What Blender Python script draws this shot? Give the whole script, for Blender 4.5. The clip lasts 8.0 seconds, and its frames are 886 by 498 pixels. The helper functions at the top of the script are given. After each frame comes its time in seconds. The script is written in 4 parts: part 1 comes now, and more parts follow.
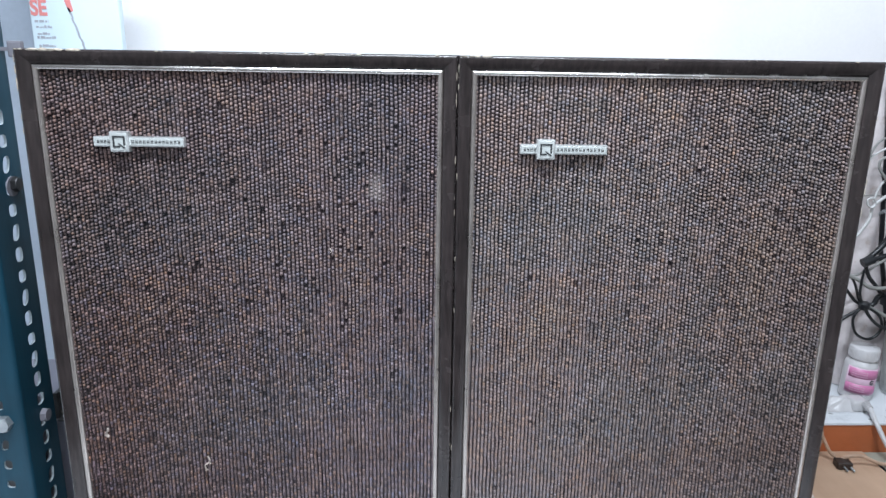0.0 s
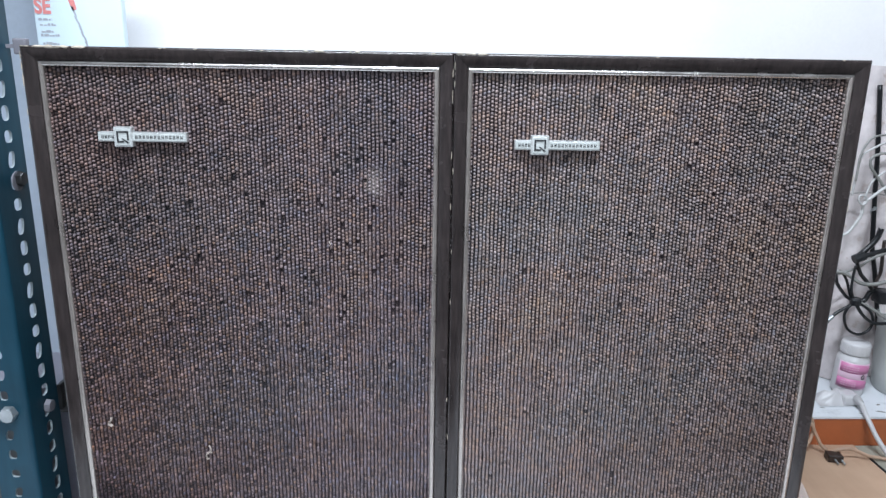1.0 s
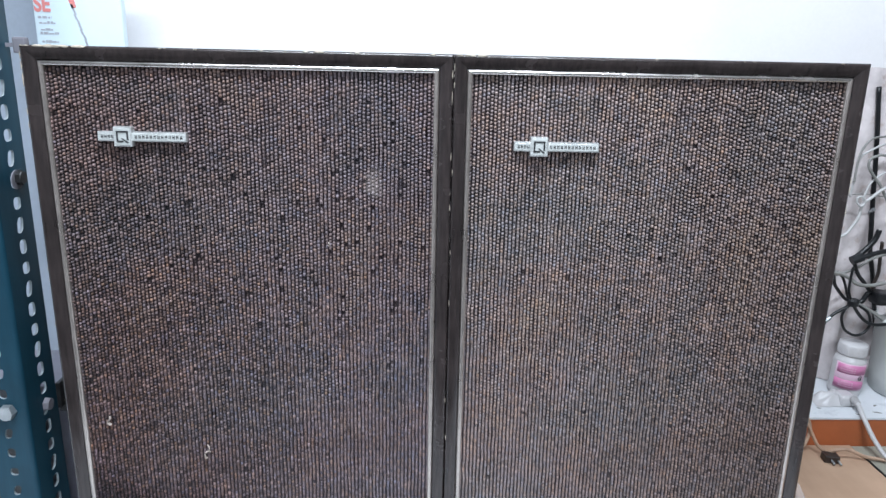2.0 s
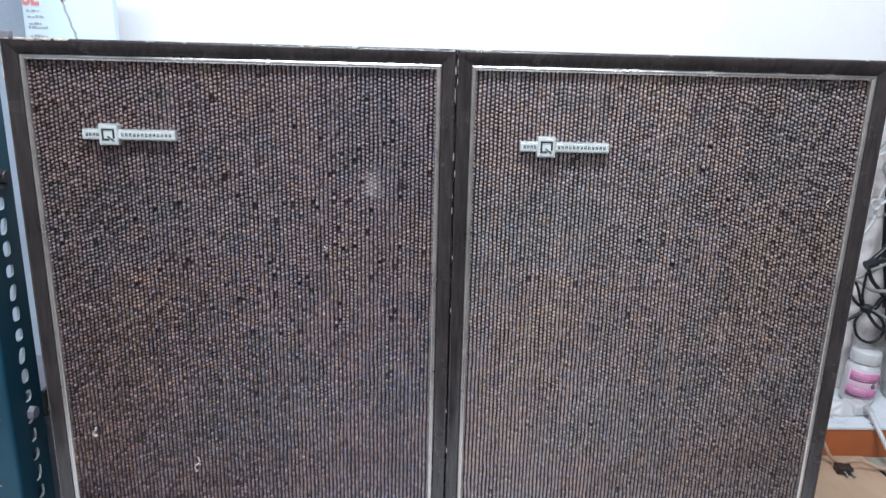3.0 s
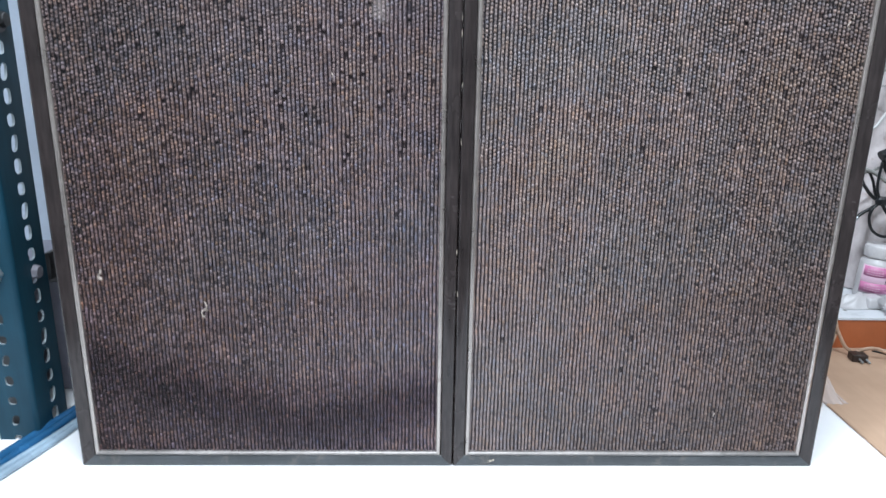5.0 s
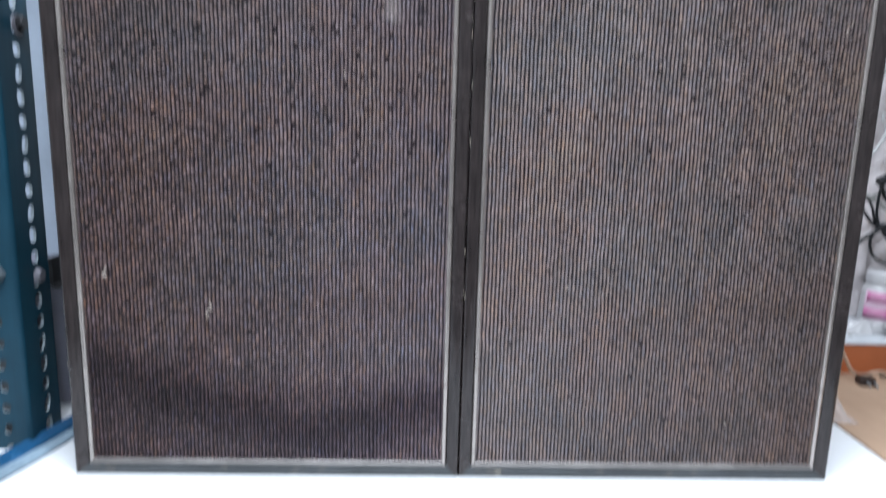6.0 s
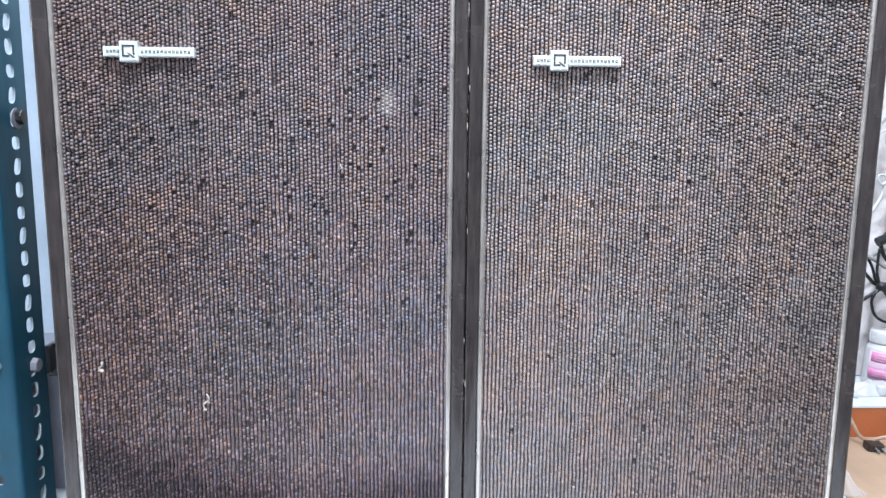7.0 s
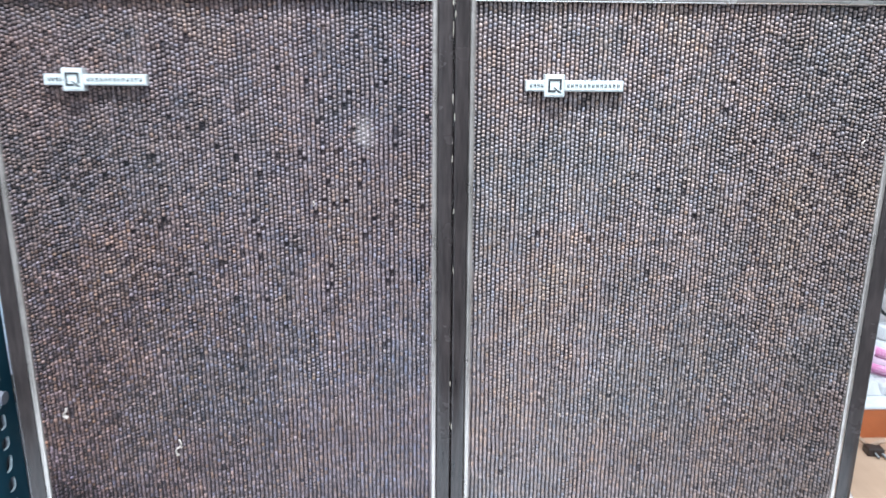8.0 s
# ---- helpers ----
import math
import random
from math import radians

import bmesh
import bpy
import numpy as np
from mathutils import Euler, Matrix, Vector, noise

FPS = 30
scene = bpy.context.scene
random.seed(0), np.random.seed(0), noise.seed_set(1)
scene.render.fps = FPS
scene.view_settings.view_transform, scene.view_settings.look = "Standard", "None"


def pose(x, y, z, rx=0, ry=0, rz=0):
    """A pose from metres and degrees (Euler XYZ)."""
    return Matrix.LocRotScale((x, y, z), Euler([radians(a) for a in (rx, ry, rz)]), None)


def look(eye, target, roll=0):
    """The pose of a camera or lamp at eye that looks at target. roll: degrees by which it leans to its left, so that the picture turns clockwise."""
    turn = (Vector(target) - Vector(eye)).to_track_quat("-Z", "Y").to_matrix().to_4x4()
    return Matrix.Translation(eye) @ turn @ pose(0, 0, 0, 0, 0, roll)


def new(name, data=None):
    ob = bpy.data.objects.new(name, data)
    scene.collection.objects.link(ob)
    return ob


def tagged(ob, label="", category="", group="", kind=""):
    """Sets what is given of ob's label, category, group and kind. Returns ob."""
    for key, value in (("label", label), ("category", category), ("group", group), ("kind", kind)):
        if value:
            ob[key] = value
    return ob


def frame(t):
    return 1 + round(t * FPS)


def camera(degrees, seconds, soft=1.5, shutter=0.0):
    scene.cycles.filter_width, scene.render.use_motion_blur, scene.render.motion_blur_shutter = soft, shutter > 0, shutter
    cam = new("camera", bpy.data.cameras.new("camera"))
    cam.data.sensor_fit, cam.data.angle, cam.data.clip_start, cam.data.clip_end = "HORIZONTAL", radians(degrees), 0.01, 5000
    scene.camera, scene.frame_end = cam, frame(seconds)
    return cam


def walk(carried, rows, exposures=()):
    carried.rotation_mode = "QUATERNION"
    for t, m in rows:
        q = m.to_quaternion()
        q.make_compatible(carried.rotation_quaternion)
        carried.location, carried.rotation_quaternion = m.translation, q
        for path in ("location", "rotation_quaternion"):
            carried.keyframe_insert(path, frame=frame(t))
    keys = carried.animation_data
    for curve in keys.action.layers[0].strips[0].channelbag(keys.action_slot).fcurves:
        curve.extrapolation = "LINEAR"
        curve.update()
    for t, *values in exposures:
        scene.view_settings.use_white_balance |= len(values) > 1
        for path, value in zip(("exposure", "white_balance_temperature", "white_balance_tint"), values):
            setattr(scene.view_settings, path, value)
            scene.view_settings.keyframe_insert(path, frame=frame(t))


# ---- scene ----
cam = camera(65.2, 8.0, soft=1.42, shutter=0.7)
PATH = [
    (0, (-0.031, -0.628, 0.562), (0.032, 1.304, 0.052), 0.9),
    (0.5, (-0.029, -0.639, 0.559), (0.038, 1.293, 0.045), 1.2),
    (1, (-0.029, -0.644, 0.56), (0.037, 1.289, 0.049), 1.0),
    (1.5, (-0.03, -0.648, 0.56), (0.041, 1.283, 0.042), 1.3),
    (1.7, (-0.029, -0.648, 0.562), (0.04, 1.282, 0.043), 1.2),
    (2.8, (-0.031, -0.617, 0.565), (0.043, 1.314, 0.047), 1.7),
    (3, (-0.029, -0.613, 0.56), (0.038, 1.318, 0.041), 1.5),
    (3.1, (-0.0296, -0.614, 0.5572), (0.0404, 1.314, 0.0208), 1.5),
    (3.2, (-0.0302, -0.615, 0.5544), (0.0452, 1.31, 0.0115), 1.5),
    (3.3, (-0.0308, -0.616, 0.5516), (0.0425, 1.307, 0.0054), 1.6),
    (3.4, (-0.0314, -0.617, 0.5488), (0.0399, 1.303, -0.0057), 1.6),
    (3.5, (-0.032, -0.618, 0.546), (0.039, 1.299, -0.02), 1.6),
    (3.6, (-0.033, -0.62, 0.5416), (0.0411, 1.295, -0.0376), 1.7),
    (3.7, (-0.034, -0.622, 0.5372), (0.0378, 1.29, -0.0641), 1.8),
    (3.8, (-0.035, -0.624, 0.5328), (0.0307, 1.286, -0.0729), 2.0),
    (3.9, (-0.036, -0.626, 0.5284), (0.029, 1.281, -0.0719), 2.1),
    (4, (-0.037, -0.628, 0.524), (0.028, 1.277, -0.082), 2.2),
    (4.1, (-0.0366, -0.6296, 0.5158), (0.0265, 1.273, -0.1061), 2.0),
    (4.2, (-0.0362, -0.6312, 0.5076), (0.0221, 1.269, -0.1132), 1.8),
    (4.3, (-0.0358, -0.6328, 0.4994), (0.023, 1.264, -0.1185), 1.5),
    (4.4, (-0.0354, -0.6344, 0.4912), (0.0224, 1.26, -0.1431), 1.3),
    (4.5, (-0.035, -0.636, 0.483), (0.021, 1.256, -0.162), 1.1),
    (4.7, (-0.032, -0.636, 0.459), (0.021, 1.267, -0.153), 0.9),
    (5.8, (-0.043, -0.646, 0.349), (0.037, 1.303, -0.092), 1.9),
    (6, (-0.045, -0.648, 0.363), (0.026, 1.313, -0.024), 1.6),
    (6.1, (-0.0444, -0.6478, 0.3686), (0.0322, 1.316, 0.0397), 1.5),
    (6.2, (-0.0438, -0.6476, 0.3742), (0.0335, 1.319, 0.0609), 1.3),
    (6.3, (-0.0432, -0.6474, 0.3798), (0.037, 1.323, 0.0804), 1.2),
    (6.4, (-0.0426, -0.6472, 0.3854), (0.0376, 1.326, 0.0851), 1.0),
    (6.5, (-0.042, -0.647, 0.391), (0.037, 1.329, 0.089), 0.9),
    (6.6, (-0.0422, -0.645, 0.3954), (0.0371, 1.331, 0.096), 0.8),
    (6.7, (-0.0424, -0.643, 0.3998), (0.0277, 1.333, 0.1076), 0.8),
    (6.8, (-0.0426, -0.641, 0.4042), (0.0213, 1.336, 0.1237), 0.7),
    (6.9, (-0.0428, -0.639, 0.4086), (0.0234, 1.338, 0.1228), 0.7),
    (7, (-0.043, -0.637, 0.413), (0.024, 1.34, 0.122), 0.6),
    (7.1, (-0.042, -0.6334, 0.4178), (0.0202, 1.345, 0.119), 0.6),
    (7.2, (-0.041, -0.6298, 0.4226), (0.023, 1.349, 0.1345), 0.7),
    (7.3, (-0.04, -0.6262, 0.4274), (0.0226, 1.354, 0.1497), 0.7),
    (7.4, (-0.039, -0.6226, 0.4322), (0.0135, 1.358, 0.1558), 0.8),
    (7.5, (-0.038, -0.619, 0.437), (0.01, 1.363, 0.174), 0.8),
    (7.6, (-0.036, -0.6094, 0.4492), (0.0025, 1.364, 0.1666), 0.7),
    (7.7, (-0.034, -0.5998, 0.4614), (-0.0015, 1.365, 0.1564), 0.6),
    (7.8, (-0.032, -0.5902, 0.4736), (0.0003, 1.366, 0.1103), 0.6),
    (7.9, (-0.03, -0.5806, 0.4858), (0.0267, 1.367, 0.05), 0.5),
    (8, (-0.028, -0.571, 0.498), (0.041, 1.368, 0.012), 0.4),
]
EXPOSURE = [(0.0, 0.0, 6200, 10), (3.2, 0.0, 6200, 10), (3.6, 0.12, 6200, 10), (4.0, 0.25, 6200, 8), (4.5, 0.37, 6200, 7), (4.8, 0.28, 6200, 8),
            (5.7, 0.0, 6150, 10), (6.1, 0.08, 6150, 10), (6.5, 0.54, 6070, 9), (7.0, 0.80, 6030, 8), (7.5, 0.83, 5920, 6), (8.0, 0.85, 5960, 6)]
walk(cam, [(t, look(eye, target, roll)) for t, eye, target, roll in PATH], EXPOSURE)

# ---- light ----
world = bpy.data.worlds.new("room_dark")
world.use_nodes = True
world.node_tree.nodes["Background"].inputs[0].default_value = (0.75, 0.85, 1.0, 1)
world.node_tree.nodes["Background"].inputs[1].default_value = 0.02
scene.world = world

LAMP_Y, LAMP_Z = -0.42, 1.62


def tube_lamp(x, y, z, power, length=1.2):
    data = bpy.data.lights.new("tube_light", "AREA")
    data.shape, data.size, data.size_y, data.energy = "RECTANGLE", length, 0.06, power
    data.color = (0.87, 0.94, 1.0)
    ob = new("tube_light", data)
    ob.matrix_basis = pose(x, y, z)
    return ob


tube_lamp(-0.05, LAMP_Y, LAMP_Z, 42, 0.75)
# second, unseen tube added as frontal fill for the lower cloth
tube_lamp(0.1, -1.6, LAMP_Z, 31)


# ---- materials ----
def nodes_of(name, rough=0.6, metal=0.0, spec=0.5):
    m = bpy.data.materials.new(name)
    m.use_nodes = True
    t = m.node_tree
    b = t.nodes["Principled BSDF"]
    b.inputs["Roughness"].default_value = rough
    b.inputs["Metallic"].default_value = metal
    b.inputs["Specular IOR Level"].default_value = spec
    return m, t, b


def noise_node(t, scale, detail=4.0, vec=None, rough=0.6):
    n = t.nodes.new("ShaderNodeTexNoise")
    n.inputs["Scale"].default_value = scale
    n.inputs["Detail"].default_value = detail
    n.inputs["Roughness"].default_value = rough
    if vec is not None:
        t.links.new(vec, n.inputs["Vector"])
    return n.outputs["Fac"]


def ramp(t, fac, stops):
    r = t.nodes.new("ShaderNodeValToRGB")
    e = r.color_ramp.elements
    while len(e) < len(stops):
        e.new(0.5)
    for el, (p, c) in zip(e, stops):
        el.position, el.color = p, (*c, 1) if len(c) == 3 else (c[0], c[0], c[0], 1)
    t.links.new(fac, r.inputs[0])
    return r.outputs[0]


def mix(t, a, b, fac, mode="MIX"):
    n = t.nodes.new("ShaderNodeMix")
    n.data_type, n.blend_type = "RGBA", mode
    for key, v in (("Factor", fac), ("A", a), ("B", b)):
        s = [i for i in n.inputs if i.name == key and i.enabled][0]
        if isinstance(v, (int, float)):
            s.default_value = v
        elif isinstance(v, tuple):
            s.default_value = (*v, 1)
        else:
            t.links.new(v, s)
    return [o for o in n.outputs if o.enabled][0]


def calc(t, op, a, b=0.0, c=0.0):
    n = t.nodes.new("ShaderNodeMath")
    n.operation = op
    for s, v in zip(n.inputs, (a, b, c)):
        if isinstance(v, (int, float)):
            s.default_value = v
        else:
            t.links.new(v, s)
    return n.outputs[0]


def bump(t, b, fac, strength, dist=0.001):
    n = t.nodes.new("ShaderNodeBump")
    n.inputs["Strength"].default_value, n.inputs["Distance"].default_value = strength, dist
    t.links.new(fac, n.inputs["Height"])
    t.links.new(n.outputs[0], b.inputs["Normal"])


def coords(t):
    return t.nodes.new("ShaderNodeTexCoord").outputs["Object"]


def plain(name, c, rough=0.6, metal=0.0, vary=0.25, grain=120.0, broad=9.0, relief=0.15, spec=0.5, dirt=None):
    """A surface of one colour with fine grain, broad stains and a little relief."""
    m, t, b = nodes_of(name, rough, metal, spec)
    v = coords(t)
    fine, wide = noise_node(t, grain, 5, v), noise_node(t, broad, 4, v)
    lo, hi = tuple(k * (1 - vary) for k in c), tuple(min(1, k * (1 + vary)) for k in c)
    col = ramp(t, wide, [(0.3, lo), (0.7, hi)])
    col = mix(t, col, ramp(t, fine, [(0.3, (0.75,)), (0.7, (1.0,))]), min(1.0, vary * 2), "MULTIPLY")
    if dirt:
        col = mix(t, col, dirt, ramp(t, noise_node(t, broad * 2.3, 6, v, 0.7), [(0.56, (0,)), (0.68, (0.7,))]))
    t.links.new(col, b.inputs["Base Color"])
    r = ramp(t, wide, [(0.2, (max(0.02, rough - 0.12),)), (0.8, (min(1, rough + 0.12),))])
    t.links.new(r, b.inputs["Roughness"])
    if relief:
        bump(t, b, fine, relief)
    return m


PITCH_X, PITCH_Z = 0.00372, 0.0035


def cloth_material(name, stained, shade, outer, edge_shade):
    """Coarse grille cloth: mauve, tan and grey cords over a dark backing thread, gaps darkened by depth, each bead a
    shade of its own.
    """
    m, t, b = nodes_of(name, 0.6, 0.0, 0.3)
    v = coords(t)
    sep = t.nodes.new("ShaderNodeSeparateXYZ")
    t.links.new(v, sep.inputs[0])
    x, y, z = sep.outputs
    # each bead's own yarn shade is laid on the cloth where it is woven
    yarn = t.nodes.new("ShaderNodeAttribute")
    yarn.attribute_name = "yarn"
    blotch = noise_node(t, 6.5, 4, v, 0.6)
    tint = ramp(t, blotch, [(0.36, (0.93, 0.945, 0.985)), (0.46, (0.99, 0.96, 0.975)), (0.54, (1.05, 0.95, 0.95)), (0.66, (1.1, 0.98, 0.87))])
    col = mix(t, yarn.outputs["Color"], tint, 1.0, "MULTIPLY")
    col = mix(t, col, ramp(t, noise_node(t, 48, 4, v, 0.7), [(0.36, (0.95, 0.99, 1.04)), (0.5, (1.0, 0.99, 0.99)), (0.64, (1.06, 1.0, 0.93))]), 1.0, "MULTIPLY")
    col = mix(t, col, shade, 1.0, "MULTIPLY")
    wear = ramp(t, noise_node(t, 26, 6, v, 0.7), [(0.3, (0.72,)), (0.6, (1.05,))])
    col = mix(t, col, wear, 1.0, "MULTIPLY")
    # dark backing thread between the cords, with the gaps' shade painted in by depth
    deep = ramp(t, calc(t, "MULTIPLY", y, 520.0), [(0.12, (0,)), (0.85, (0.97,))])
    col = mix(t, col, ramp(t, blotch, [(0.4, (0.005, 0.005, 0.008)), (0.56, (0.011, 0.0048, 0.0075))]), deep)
    # the gaps turn paler towards the foot, broken by noise
    foot_pale = calc(t, "MULTIPLY", ramp(t, calc(t, "ADD", z, calc(t, "MULTIPLY_ADD", noise_node(t, 14, 4, v), 0.16, -0.08)), [(0.04, (0.5,)), (0.34, (0.0,))]), deep)
    col = mix(t, col, (0.075, 0.062, 0.066), foot_pale)
    # outer lower corner darkened: the fall-off of light painted in, broken by noise
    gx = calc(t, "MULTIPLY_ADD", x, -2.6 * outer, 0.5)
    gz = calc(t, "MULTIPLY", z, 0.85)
    edge_falloff = calc(t, "ADD", calc(t, "ADD", gx, gz), calc(t, "MULTIPLY_ADD", noise_node(t, 9, 5, v, 0.7), 0.9, -0.45))
    col = mix(t, col, ramp(t, edge_falloff, [(0.1, edge_shade), (0.95, (1.0, 0.99, 1.0))]), 1.0, "MULTIPLY")
    if stained:
        # the dye has browned towards the outer edge
        faded = calc(t, "ADD", calc(t, "MULTIPLY_ADD", x, 2.6, 0.5), calc(t, "MULTIPLY_ADD", noise_node(t, 11, 4, v, 0.6), 0.7, -0.35))
        col = mix(t, col, ramp(t, faded, [(0.12, (1.05, 0.985, 0.92)), (0.5, (1.0, 1.0, 1.0)), (0.8, (0.965, 0.995, 1.04))]), 1.0, "MULTIPLY")
        # old tide mark of damp near the foot, deepest on one side
        wob = calc(t, "MULTIPLY_ADD", noise_node(t, 17, 7, v, 0.78), 0.09, -0.045)
        dx = calc(t, "ADD", x, -0.05)
        lift = calc(t, "MULTIPLY_ADD", calc(t, "SQRT", calc(t, "MULTIPLY_ADD", dx, dx, 0.0016)), 0.33, -0.013)
        rag = calc(t, "MULTIPLY_ADD", noise_node(t, 60, 4, v, 0.7), 0.06, -0.03)
        zz = calc(t, "SUBTRACT", calc(t, "ADD", calc(t, "ADD", z, rag), wob), lift)
        tide = ramp(t, calc(t, "MULTIPLY", zz, 5.0), [(0.0, (0.86, 0.84, 0.89)), (0.07, (0.72, 0.7, 0.76)), (0.15, (0.45, 0.42, 0.48)), (0.28, (0.38, 0.34, 0.39)), (0.37, (0.72, 0.66, 0.69)), (0.55, (1.0,))])
        col = mix(t, col, tide, 1.0, "MULTIPLY")
        # pale rubbed patch
        off = t.nodes.new("ShaderNodeVectorMath")
        off.operation = "SUBTRACT"
        t.links.new(v, off.inputs[0])
        off.inputs[1].default_value = (0.1185, 0.0, 0.452)
        sc = t.nodes.new("ShaderNodeVectorMath")
        sc.operation = "MULTIPLY"
        t.links.new(off.outputs[0], sc.inputs[0])
        sc.inputs[1].default_value = (90, 0, 60)
        ln = t.nodes.new("ShaderNodeVectorMath")
        ln.operation = "LENGTH"
        t.links.new(sc.outputs[0], ln.inputs[0])
        d = calc(t, "ADD", ln.outputs["Value"], calc(t, "MULTIPLY_ADD", noise_node(t, 95, 4, v), 2.2, -1.1))
        col = mix(t, col, (0.42, 0.37, 0.35), ramp(t, d, [(0.2, (0.34,)), (1.0, (0,))]))
    t.links.new(col, b.inputs["Base Color"])
    bump(t, b, noise_node(t, 1500, 3, v), 0.35, 0.0004)
    return m


def vinyl_material():
    """Dark brown-black wood-effect covering, scuffed."""
    m, t, b = nodes_of("dark_vinyl", 0.3, 0.0, 0.45)
    v = coords(t)
    mp = t.nodes.new("ShaderNodeMapping")
    mp.inputs["Scale"].default_value = (1, 1, 0.12)
    t.links.new(v, mp.inputs[0])
    grain = noise_node(t, 260, 5, mp.outputs[0])
    wide = noise_node(t, 14, 5, v)
    col = ramp(t, grain, [(0.3, (0.0140, 0.0108, 0.0108)), (0.7, (0.036, 0.0275, 0.027))])
    col = mix(t, col, ramp(t, wide, [(0.3, (0.75,)), (0.7, (1.25,))]), 1.0, "MULTIPLY")
    scuff = ramp(t, noise_node(t, 75, 8, v, 0.75), [(0.66, (0,)), (0.74, (0.6,))])
    col = mix(t, col, (0.16, 0.14, 0.13), scuff)
    t.links.new(col, b.inputs["Base Color"])
    t.links.new(ramp(t, wide, [(0.25, (0.17,)), (0.75, (0.32,))]), b.inputs["Roughness"])
    bump(t, b, grain, 0.12, 0.0006)
    return m


def slot_paint():
    """Blue-green enamel on steel angle, brushed on, a little chipped."""
    m, t, b = nodes_of("blue_enamel", 0.36, 0.0, 0.2)
    v = coords(t)
    mp = t.nodes.new("ShaderNodeMapping")
    mp.inputs["Scale"].default_value = (1, 1, 0.1)
    t.links.new(v, mp.inputs[0])
    streak = noise_node(t, 90, 5, mp.outputs[0])
    wide = noise_node(t, 7, 4, v)
    col = ramp(t, streak, [(0.3, (0.0078, 0.0375, 0.0605)), (0.7, (0.0128, 0.053, 0.082))])
    col = mix(t, col, ramp(t, wide, [(0.3, (0.8,)), (0.7, (1.2,))]), 1.0, "MULTIPLY")
    col = mix(t, col, (0.3, 0.33, 0.34), ramp(t, noise_node(t, 130, 8, v, 0.75), [(0.68, (0,)), (0.74, (0.5,))]))
    t.links.new(col, b.inputs["Base Color"])
    bump(t, b, streak, 0.1, 0.0005)
    return m


def card_material():
    m, t, b = nodes_of("brown_card", 0.8, 0.0, 0.2)
    v = coords(t)
    mp = t.nodes.new("ShaderNodeMapping")
    mp.inputs["Scale"].default_value = (1, 0.08, 1)
    t.links.new(v, mp.inputs[0])
    flute = noise_node(t, 140, 3, mp.outputs[0])
    wide = noise_node(t, 8, 5, v)
    col = ramp(t, wide, [(0.3, (0.4, 0.265, 0.18)), (0.7, (0.49, 0.335, 0.235))])
    col = mix(t, col, ramp(t, flute, [(0.3, (0.93,)), (0.7, (1.0,))]), 1.0, "MULTIPLY")
    t.links.new(col, b.inputs["Base Color"])
    bump(t, b, flute, 0.15, 0.0005)
    return m


